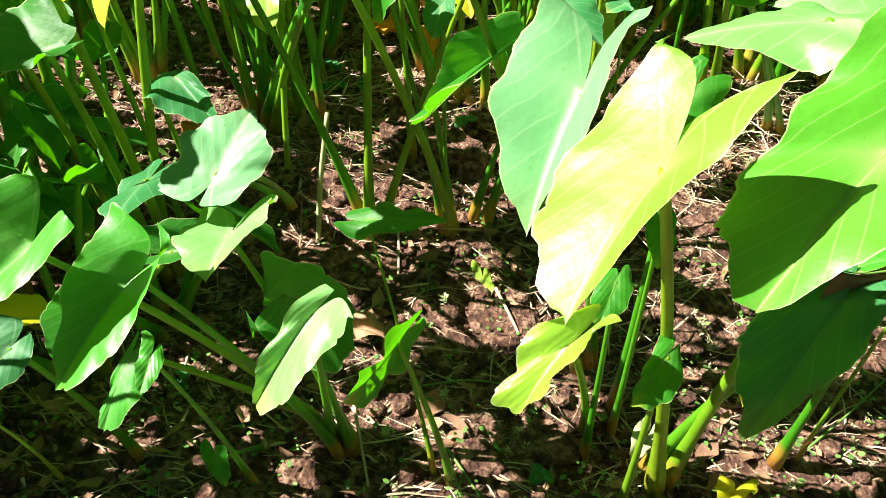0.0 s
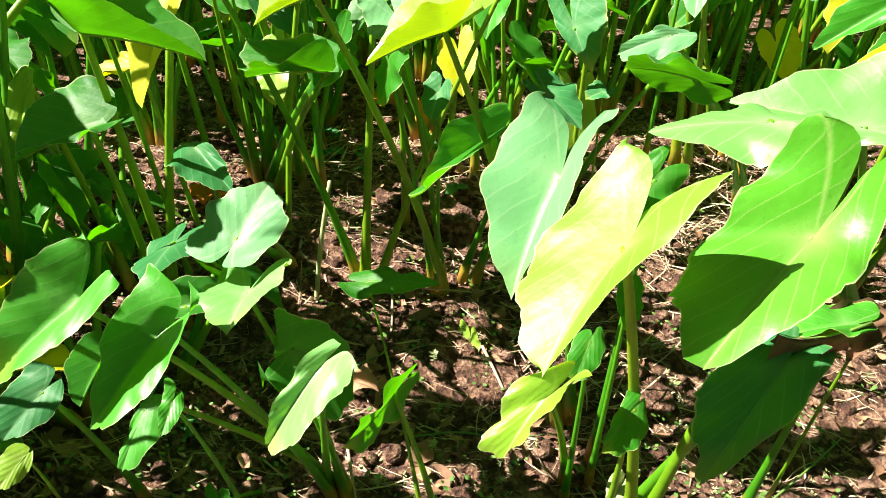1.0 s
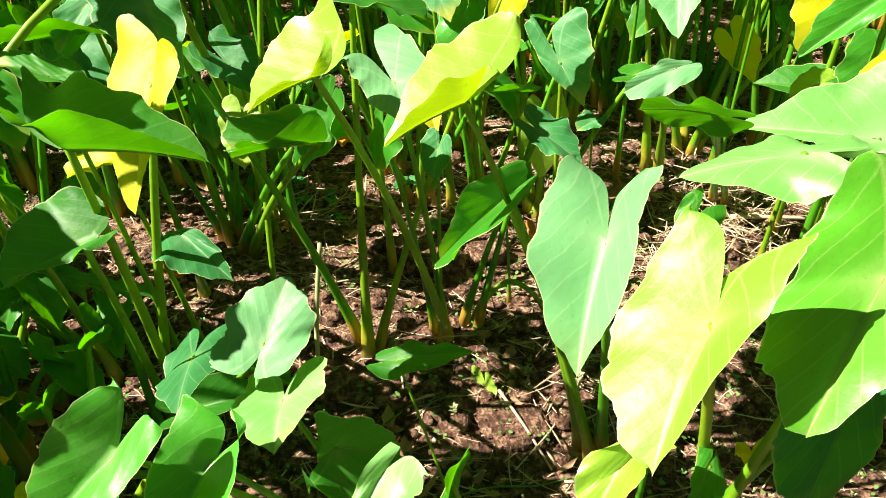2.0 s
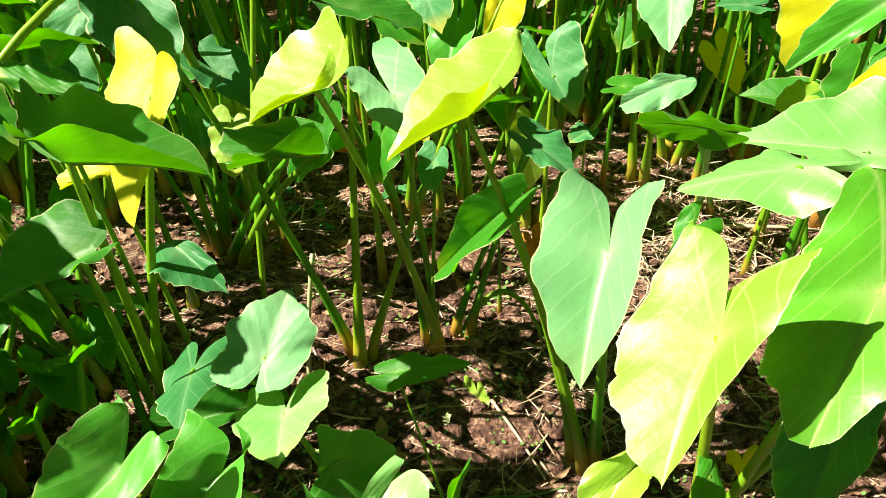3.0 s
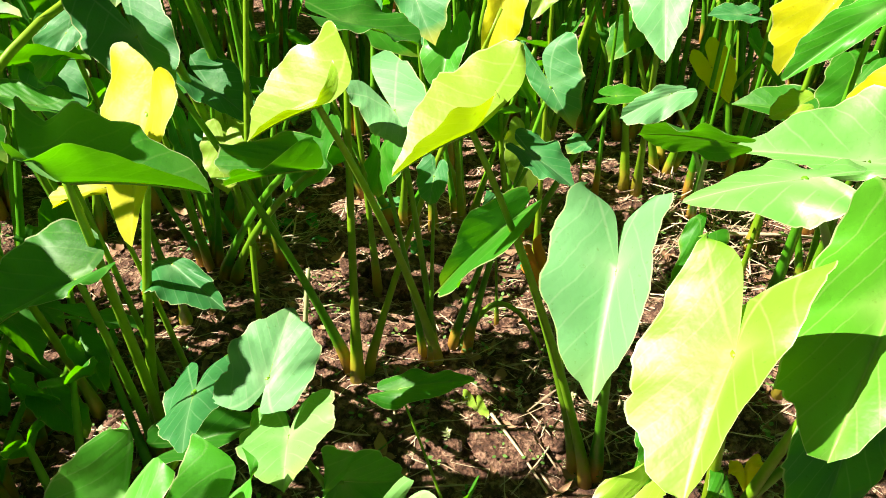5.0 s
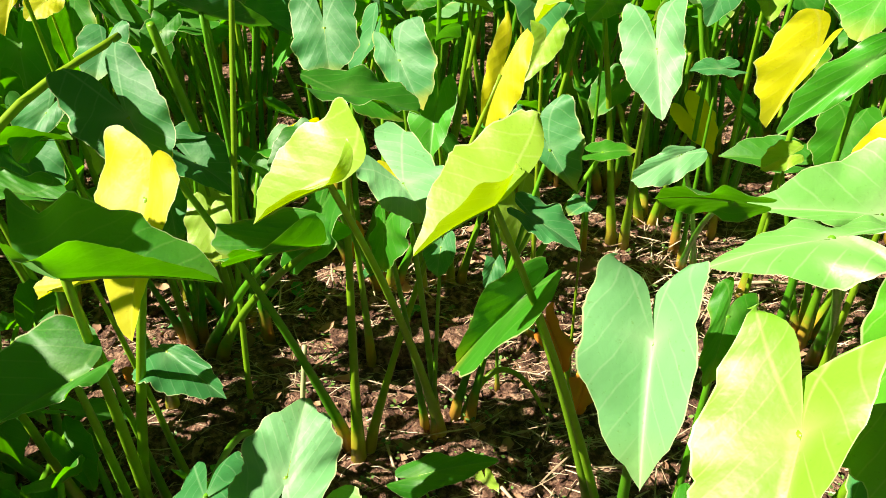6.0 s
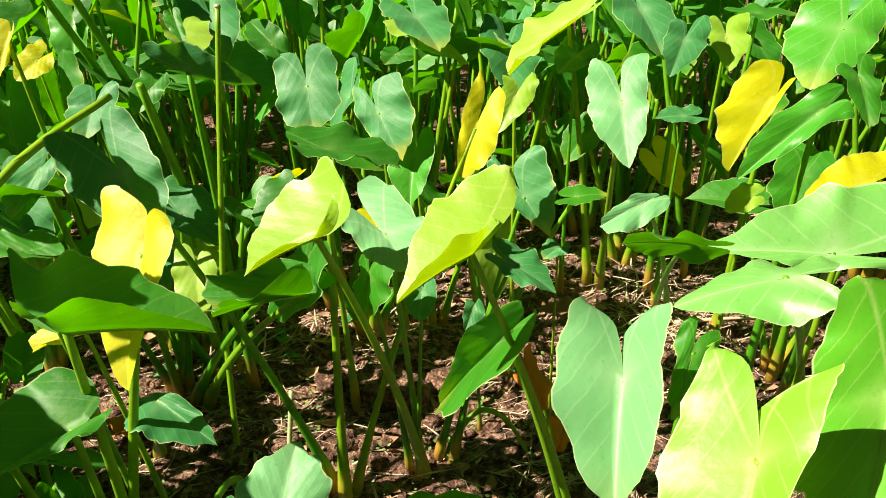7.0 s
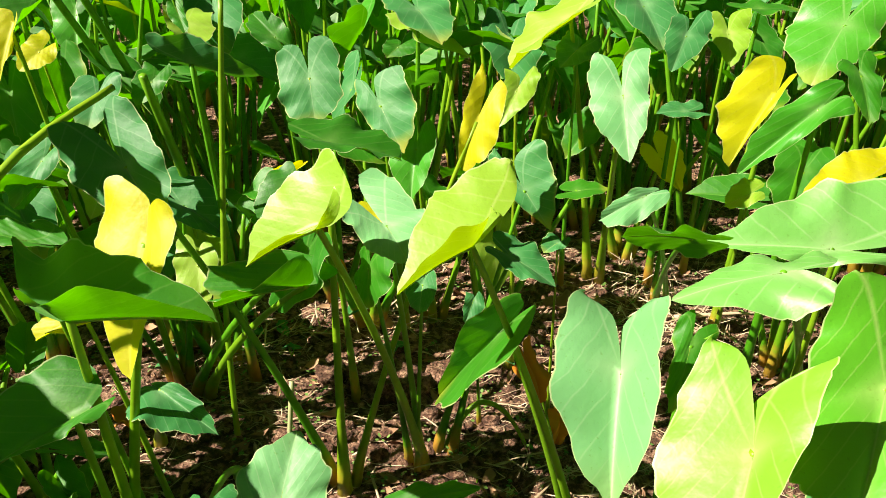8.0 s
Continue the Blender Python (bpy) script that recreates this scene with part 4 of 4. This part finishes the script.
withered((0.886, 1.239, 0.616), (-0.151, -0.087, 0.023), (-0.048, 0.033, -0.011), (-0.060, -0.068, -0.007), DEAD, "broad withered brown leaf hanging between green ones", (0.93, 1.36, 0.0))
withered((0.79, 1.225, 0.03), (-0.03, -0.06, 0.01), (0.035, 0.0, 0.012), (-0.035, 0.0, 0.012), YELLOW, "small yellow fallen taro leaf on the soil")
withered((0.83, 1.47, 0.05), (-0.02, -0.07, 0.005), (0.04, 0.0, 0.015), (-0.04, -0.01, 0.012), YELLOW, "small yellow fallen taro leaf on the soil")
withered((0.63, 1.285, 0.07), (-0.02, -0.035, -0.045), (0.026, 0.0, 0.015), (-0.026, 0.0, 0.012), PALE, "dry whitish leaf sheath at the foot of a plant")
withered((0.5, 1.83, 0.17), (-0.02, -0.02, -0.1), (0.03, 0.01, -0.02), (-0.03, 0.0, -0.01), RUST, "withered orange leaf drooping to the soil", (0.53, 1.88, 0.0))

# a stalk cut off at the top, a limp one bent to the ground, and a dry sheath
cut = curve_thing("cut_stalk", [(-0.33, 1.93, -0.02), (-0.31, 1.97, 0.4), (-0.27, 2.03, 0.8), (-0.235, 2.085, 1.12)], 0.009, 0.0065, STALK_PALE, "tall bare green taro stalk cut off at the top", "stalk")
tube("cut_end", [Vector((-0.2355, 2.0843, 1.117)), Vector((-0.2345, 2.0858, 1.124))], 0.0072, 0.006, PALE, cut, Vector(), sides=8, label="pale dry cut end of the stalk")
curve_thing("leaning_stalk", [(-0.99, 1.36, -0.02), (-0.86, 1.46, 0.52), (-0.636, 1.754, 0.858), (-0.48, 2.04, 0.95)], 0.013, 0.008, STALK_PALE, "thick pale green taro stalk leaning far over", "stalk", "bare stalks")
for foot, top in (((-0.6, 3.0), (-0.82, 2.58, 1.12)), ((-0.55, 2.95), (-0.75, 2.6, 1.12)), ((-0.43, 2.5), (-0.44, 2.12, 0.95)), ((-0.47, 2.42), (-0.5, 2.05, 0.9))):
    middle = ((foot[0] * 0.6 + top[0] * 0.4), foot[1] * 0.6 + top[1] * 0.4, top[2] * 0.48)
    curve_thing("broad_stalk", [(*foot, -0.02), middle, top], 0.017, 0.01, STALK, "broad dark green taro stalk with a sheathed foot", "stalk", "bare stalks")
curve_thing("bent_stalk", [(0.207, 1.85, -0.02), (0.235, 1.86, 0.09), (0.3, 1.88, 0.16), (0.37, 1.87, 0.13), (0.43, 1.86, 0.01)], 0.011, 0.005, STALK_PALE, "limp green taro stalk bent over to the soil", "stalk")
curve_thing("dry_stalk", [(-0.17, 1.72, -0.02), (-0.16, 1.75, 0.15), (-0.14, 1.79, 0.33)], 0.0075, 0.006, PALE, "upright pale dry stalk stub in the soil", "stalk")


def sprig(x, y, high):
    """A pale weed: a stem with whorls of small narrow leaves."""
    thing = new("weed_sprig")
    thing.matrix_world = pose(x, y, ground_height(x, y))
    bpy.context.view_layer.update()
    tagged(thing, "small pale green weed sprig on the soil", "weed", "weeds")
    root = thing.matrix_world.translation
    tube("stem", [root, root + Vector((0.003, 0, high * 0.5)), root + Vector((0.0, 0.004, high))], 0.0015, 0.0008, WEED, thing, root, sides=5)
    vertices, faces = [], []
    for k in range(22):
        a, z, r = k * 2.4, high * (0.25 + 0.75 * k / 22), 0.006 + 0.010 * ((k * 7) % 5) / 5
        way, side = Vector((math.cos(a), math.sin(a), 0.5)), Vector((-math.sin(a), math.cos(a), 0))
        start = len(vertices)
        foot = Vector((0, 0, z))
        vertices.extend((foot, foot + way * r * 0.5 + side * 0.0035, foot + way * r, foot + way * r * 0.5 - side * 0.0035))
        faces.append((start, start + 1, start + 2, start + 3))
    link("leaves", vertices, faces, PALE, thing)


for x, y, high in ((0.188, 1.555, 0.05), (0.24, 1.33, 0.04), (0.5, 1.72, 0.05), (0.48, 1.66, 0.06), (0.05, 1.2, 0.035), (0.53, 2.0, 0.07), (0.62, 1.24, 0.04), (0.15, 1.22, 0.03), (-0.42, 1.5, 0.04), (0.9, 2.3, 0.05), (0.36, 1.7, 0.035)):
    sprig(x, y, high)

# ---- the field behind ----
def wild_leaf(rng, plant, foot, mat, reach, height, turn, size, fine):
    """A leaf at a free angle, for the plants of the field behind."""
    away = Vector((math.cos(turn), math.sin(turn), 0))
    side = Vector((-away.y, away.x, 0))
    head = foot + away * reach + Vector((0, 0, height))
    droop = rng.uniform(-0.2, 1.35)
    tip = (away * math.cos(droop) - Vector((0, 0, 1)) * math.sin(droop)) * size
    lift = Vector((0, 0, 1)) * math.cos(droop) + away * math.sin(droop)
    fold, roll = rng.uniform(0.05, 0.75), rng.uniform(-0.4, 0.4)
    left = tip * 0.12 + (side * math.cos(fold + roll) + lift * math.sin(fold + roll)) * size * rng.uniform(0.45, 0.56)
    right = tip * 0.12 + (-side * math.cos(fold - roll) + lift * math.sin(fold - roll)) * size * rng.uniform(0.45, 0.56)
    stalk(plant, foot, head, away * 0.03 + Vector((0, 0, 0.05)), 0.013, mat=STALK_PALE if mat in (LIME, YELLOW) else STALK)
    blade(plant, head, tip, left, right, mat, seed=rng.randrange(9999), lobe=(rng.uniform(0.5, 0.75), rng.uniform(0.5, 0.75)), wave=rng.uniform(0.02, 0.06), cup=rng.uniform(0, 0.16), fine=fine)


def wild_plant(rng, x, y, count, tall, fine=True):
    plant = taro(x, y, "green taro plant with upright stalks and heart-shaped leaves", "field of taro")
    ground = plant.matrix_world.translation
    first = rng.uniform(0, 6.28)
    for k in range(count):
        turn = first + k * 2.4 + rng.uniform(-0.4, 0.4)
        foot = ground + Vector((0.03 * math.cos(turn), 0.03 * math.sin(turn), 0))
        mat = rng.choices((GREEN, BLUE, FRESH, LIME, YELLOW), (7, 2.4, 0.7, 0.5, 0.3))[0]
        wild_leaf(rng, plant, foot, mat, rng.uniform(0.05, 0.24), tall * rng.uniform(0.7, 1.06), turn, rng.uniform(0.13, 0.2) * min(1.0, 0.45 + 0.6 * tall), fine)
    return plant


def joined(name, plants, places, label, category):
    """One object out of many plants, too far off to be told apart."""
    mats = (GREEN, BLUE, SILVER, LIME, BRIGHT, GRASSY, PASTEL, YELLOW, FRESH, STALK, STALK_PALE)
    spots, faces, uvs, shades, start = [], [], [], [], 0
    for plant, m in places:
        for child in plants[plant].children:
            mesh = child.data
            local = np.empty(len(mesh.vertices) * 3)
            mesh.vertices.foreach_get("co", local)
            turn = np.array(m.to_3x3())
            spots.append(local.reshape(-1, 3) @ turn.T + np.array(m.translation))
            marks = np.zeros((len(mesh.vertices), 2))
            for loop in mesh.loops:
                marks[loop.vertex_index] = mesh.uv_layers[0].data[loop.index].uv
            uvs.append(marks)
            shade = mats.index(mesh.materials[0])
            for polygon in mesh.polygons:
                faces.append([v + start for v in polygon.vertices])
                shades.append(shade)
            start += len(mesh.vertices)
    spots, uvs = np.concatenate(spots), np.concatenate(uvs)
    mesh = bpy.data.meshes.new(name)
    mesh.from_pydata(spots.tolist(), [], faces)
    for mat in mats:
        mesh.materials.append(mat)
    mesh.polygons.foreach_set("material_index", shades)
    mesh.polygons.foreach_set("use_smooth", [True] * len(faces))
    corners = np.empty(len(mesh.loops), dtype=np.int32)
    mesh.loops.foreach_get("vertex_index", corners)
    mesh.uv_layers.new(name="blade").data.foreach_set("uv", uvs[corners].ravel())
    mesh.update()
    return tagged(new(name, mesh), label, category, kind="stuff")


def build_field():
    rng = random.Random(11)
    kinds = [wild_plant(rng, -0.9 + 0.35 * k, 2.85 + 0.12 * (k % 3), rng.choice((5, 6, 7)), rng.uniform(0.85, 1.0)) for k in range(7)]
    # rows behind and beside the plants in front
    y, row = 0.6, 0
    while y < 5.0:
        x = -1.5 - 0.62 * y + rng.uniform(0, 0.3)
        while x < 1.6 + 0.72 * y:
            px, py = x + rng.uniform(-0.09, 0.09), y + rng.uniform(-0.12, 0.12)
            front = py < 2.75 and (-1.8 if 1.2 < py < 2.2 else -1.2) < px < 1.45 + 0.1 * (py - 1)
            first = 2.6 < py < 3.1 and -1.1 < px < 1.4
            if not front and not first:
                copy_thing(rng.choice(kinds), pose(px, py, ground_height(px, py), 0, 0, rng.uniform(0, 360)))
            x += rng.uniform(0.27, 0.4)
        y += 0.38
    # mostly unseen tall plants added close by on the sunny side for shade
    high = [wild_plant(rng, px, py, 8, tall) for px, py, tall in ((-0.8, 1.02, 0.7), (-1.02, 1.16, 0.85), (-1.0, 1.95, 0.8))]
    for k, px, py in ((0, -0.85, 0.7), (2, -1.0, 2.4), (0, -1.2, 0.75), (2, -1.0, 1.5), (0, -0.98, 1.72)):
        copy_thing(high[k], pose(px, py, ground_height(px, py), 0, 0, rng.uniform(0, 360)))
    # low young plants under the tall ones
    young = [wild_plant(rng, -0.6 + 0.5 * k, 2.45 + 0.2 * (k % 2), 3 + k % 3, rng.uniform(0.35, 0.7)) for k in range(3)]
    for k in range(7):
        px, py = rng.uniform(-1.1, 1.7), rng.uniform(2.25, 3.3)
        copy_thing(young[k % 3], pose(px, py, ground_height(px, py), 0, 0, rng.uniform(0, 360)))
    # low plants added at the left to keep the soil there in shade
    low = [wild_plant(rng, px, py, 4, 0.36) for px, py in ((-0.5, 1.22), (-0.58, 0.98))]
    for k, px, py in ((0, -0.42, 1.4), (1, -0.64, 1.12), (0, -0.86, 1.42), (1, -0.8, 1.58), (0, -0.9, 1.74), (1, -0.78, 1.28), (1, -0.98, 1.6), (0, -0.72, 1.72)):
        copy_thing(low[k], pose(px, py, ground_height(px, py), 0, 0, rng.uniform(0, 360)))
    for k, px, py in ((1, -0.55, 2.25), (5, 0.22, 2.5), (6, 1.25, 2.2)):
        copy_thing(kinds[k], pose(px, py, ground_height(px, py), 0, 0, rng.uniform(0, 360)) @ Matrix.Diagonal((0.8, 0.8, 0.8, 1)))
    # the far rows, one mass
    far = [wild_plant(rng, -1.2 + 0.4 * k, 5.2, 5, rng.uniform(0.85, 1.0), False) for k in range(6)]
    places = []
    while y < 10.0:
        x = -0.75 * y
        while x < 0.85 * y:
            px, py = x + rng.uniform(-0.12, 0.12), y + rng.uniform(-0.15, 0.15)
            places.append((rng.randrange(6), pose(px, py, ground_height(px, py), 0, 0, rng.uniform(0, 360))))
            x += rng.uniform(0.4, 0.6)
        y += 0.5
    joined("taro_field", far, places, "dense field of green taro plants in the distance", "field")


build_field()


# ---- litter and weeds on the ground ----
def scatter(name, count, seed, mat, label, category, piece, heaps=()):
    """Many small pieces lying on the soil, as one object. heaps: places round which they gather, with a radius."""
    rng = random.Random(seed)
    vertices, faces = [], []
    for _ in range(count):
        y = 0.75 + 3.2 * rng.random() ** 1.2
        x = rng.uniform(-0.75 - 0.35 * (y - 0.7), 1.15 + 0.4 * (y - 0.7))
        if heaps:
            px, py, radius = rng.choice(heaps)
            x, y = rng.gauss(px, radius), rng.gauss(py, radius)
        piece(rng, x, y, vertices, faces)
    ob = link(name, vertices, faces, mat)
    return tagged(ob, label, category, kind="stuff")


def strip(vertices, faces, spots, width, side):
    """A narrow, slightly roofed strip along the spots."""
    start = len(vertices)
    for k, spot in enumerate(spots):
        w = width * (1 - 0.6 * abs(2 * k / (len(spots) - 1) - 1))
        vertices.extend((spot + side * w, spot + Vector((0, 0, w * 0.8)), spot - side * w))
    for k in range(len(spots) - 1):
        a = start + 3 * k
        faces.extend(((a, a + 1, a + 4, a + 3), (a + 1, a + 2, a + 5, a + 4)))


def twig(rng, x, y, vertices, faces):
    turn, length = rng.gauss(0.0, 0.7) + (math.pi if rng.random() < 0.5 else 0), rng.choice((0.02, 0.035, 0.05, 0.08, 0.14)) * rng.uniform(0.6, 1.4)
    way = Vector((math.cos(turn), math.sin(turn), 0))
    side = Vector((-way.y, way.x, 0))
    bend, tilt = rng.uniform(-0.3, 0.3), rng.uniform(-0.02, 0.12)
    spots = []
    for k in range(6):
        f = k / 5
        spot = Vector((x, y, 0)) + way * (length * f) + side * (bend * length * f * f)
        spot.z = ground_height(spot.x, spot.y) + 0.002 + tilt * length * f
        spots.append(spot)
    strip(vertices, faces, spots, rng.uniform(0.0008, 0.0028), side)


def flake(rng, x, y, vertices, faces):
    """A curled scrap of dead leaf."""
    turn, size, slim = rng.uniform(0, 6.28), 0.006 + 0.03 * rng.random() ** 2, rng.uniform(0.3, 1.1)
    way = Vector((math.cos(turn), math.sin(turn), rng.uniform(-0.25, 0.35)))
    side = Vector((-way.y, way.x, rng.uniform(-0.35, 0.35)))
    centre = Vector((x, y, ground_height(x, y) + 0.004 + size * 0.15))
    start = len(vertices)
    for a, b, c in ((-1, 0, 0.25), (-0.4, 0.55, 0.1), (-0.3, 0, -0.1), (-0.45, -0.5, 0.25), (0.35, 0.45, 0.3), (0.3, 0, 0), (0.4, -0.4, 0.1), (1, 0.1, 0.35)):
        vertices.append(centre + way * (a * size) + side * (b * slim * size * rng.uniform(0.5, 1.3)) + Vector((0, 0, c * size * rng.uniform(0.2, 2.2))))
    for face in ((0, 2, 1), (0, 3, 2), (1, 2, 5, 4), (2, 3, 6, 5), (4, 5, 7), (5, 6, 7)):
        faces.append(tuple(start + i for i in face))


def crumb(rng, x, y, vertices, faces):
    """A lump of soil."""
    size = rng.choice((0.003, 0.005, 0.008, 0.013, 0.022)) * rng.uniform(0.7, 1.3)
    start = len(vertices)
    centre = Vector((x, y, ground_height(x, y) + size * 0.25))
    for lat, ring in ((-0.5, 0.75), (0.15, 1.0), (0.7, 0.6)):
        for s in range(6):
            a = s * 1.047 + lat
            r = size * ring * rng.uniform(0.75, 1.2)
            vertices.append(centre + Vector((r * math.cos(a), r * math.sin(a), size * lat * rng.uniform(0.6, 1.1))))
    for j in range(2):
        for s in range(6):
            t = (s + 1) % 6
            faces.append((start + 6 * j + s, start + 6 * j + t, start + 6 * j + 6 + t, start + 6 * j + 6 + s))
    faces.append(tuple(start + 12 + s for s in range(6)))


def chip(rng, x, y, vertices, faces):
    """A splinter of dry stalk: a flat, split piece with four sides."""
    turn, length, wide = rng.uniform(0, 6.28), rng.uniform(0.012, 0.05), rng.uniform(0.002, 0.006)
    way = Vector((math.cos(turn), math.sin(turn), rng.uniform(-0.15, 0.3)))
    side = Vector((-math.sin(turn), math.cos(turn), rng.uniform(-0.4, 0.4))) * wide
    up = Vector((0, 0, rng.uniform(0.0015, 0.003)))
    foot = Vector((x, y, ground_height(x, y) + 0.003))
    start = len(vertices)
    for f, w in ((0.0, 0.7), (0.45, 1.0), (1.0, 0.3)):
        spot = foot + way * (length * f) + Vector((0, 0, 0.1 * length * f * (1 - f)))
        vertices.extend((spot + side * w, spot + up, spot - side * w, spot - up))
    for j in (0, 4):
        for k in range(4):
            n = (k + 1) % 4
            faces.append((start + j + k, start + j + n, start + j + 4 + n, start + j + 4 + k))
    faces.extend(((start + 3, start + 2, start + 1, start), (start + 8, start + 9, start + 10, start + 11)))


def weedlet(rng, x, y, vertices, faces):
    """A low seedling: a few round leaves on a short stem."""
    ground = ground_height(x, y)
    for _ in range(rng.choice((3, 4, 5, 6))):
        turn, reach, size = rng.uniform(0, 6.28), rng.uniform(0.004, 0.022), rng.uniform(0.003, 0.009)
        way = Vector((math.cos(turn), math.sin(turn), rng.uniform(-0.1, 0.5)))
        side = Vector((-math.sin(turn), math.cos(turn), rng.uniform(-0.2, 0.2)))
        root = Vector((x, y, ground + rng.uniform(0.006, 0.03))) + way * reach
        start = len(vertices)
        for a, b in ((0, 0), (0.5, 0.5), (1.1, 0.62), (1.8, 0), (1.1, -0.62), (0.5, -0.5)):
            vertices.append(root + way * (a * size) + side * (b * size))
        faces.append(tuple(start + i for i in range(6)))


scatter("straw_litter", 6500, 5, STRAW, "pale dry straw and rootlets strewn on the soil", "litter", twig)
scatter("stalk_chips", 700, 9, STRAW, "split chips of dry pale stalk on the soil", "litter", chip)
scatter("leaf_litter", 2200, 6, DEAD, "brown curled scraps of dead leaves on the soil", "litter", flake)
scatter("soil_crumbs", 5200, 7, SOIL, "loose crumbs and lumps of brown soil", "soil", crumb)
scatter("seedlings", 1300, 8, WEED, "tiny green weed seedlings on the soil", "weeds", weedlet)


def heaped(rng, x, y, vertices, faces):
    """A straw that lies across others, one end raised."""
    turn, length, lift = rng.uniform(0, 6.28), rng.uniform(0.05, 0.15), rng.uniform(0.0, 0.05)
    way, side = Vector((math.cos(turn), math.sin(turn), 0)), Vector((-math.sin(turn), math.cos(turn), 0))
    bend, rise = rng.uniform(-0.12, 0.12), rng.uniform(-0.02, 0.035)
    spots = [Vector((x, y, ground_height(x, y) + 0.004 + lift)) + way * (length * f) + side * (bend * length * f * f) + Vector((0, 0, rise * f)) for f in (0, 0.25, 0.5, 0.75, 1)]
    strip(vertices, faces, spots, rng.uniform(0.0012, 0.0034), side)


def tuft(rng, x, y, vertices, faces):
    """A mossy weed: many narrow leaves round a short stem."""
    ground, high = ground_height(x, y), rng.uniform(0.012, 0.045)
    for k in range(rng.randrange(9, 16)):
        turn, f = rng.uniform(0, 6.28), rng.random()
        way = Vector((math.cos(turn), math.sin(turn), rng.uniform(0.1, 0.9)))
        side = Vector((-math.sin(turn), math.cos(turn), 0))
        root, size = Vector((x, y, ground + high * f)), rng.uniform(0.004, 0.01)
        start = len(vertices)
        vertices.extend((root, root + way * size * 0.5 + side * size * 0.22, root + way * size, root + way * size * 0.5 - side * size * 0.22))
        faces.append((start, start + 1, start + 2, start + 3))


scatter("straw_heap", 480, 12, STRAW, "heaped pale dry straw at the feet of the plants", "litter", heaped, ((0.95, 2.6, 0.12), (1.12, 2.4, 0.1), (0.72, 2.25, 0.1), (0.95, 2.45, 0.12), (0.5, 1.72, 0.12), (-0.4, 2.42, 0.1), (0.05, 2.45, 0.1)))
scatter("weed_tufts", 150, 13, PALE, "small pale green mossy weeds on the soil", "weeds", tuft, ((0.74, 1.7, 0.05), (0.75, 1.58, 0.06), (0.96, 1.45, 0.07), (0.2, 1.12, 0.08), (0.82, 1.42, 0.05), (0.44, 1.62, 0.06), (0.5, 1.95, 0.05), (0.6, 1.25, 0.06), (-0.35, 1.3, 0.07), (0.35, 1.25, 0.1)))
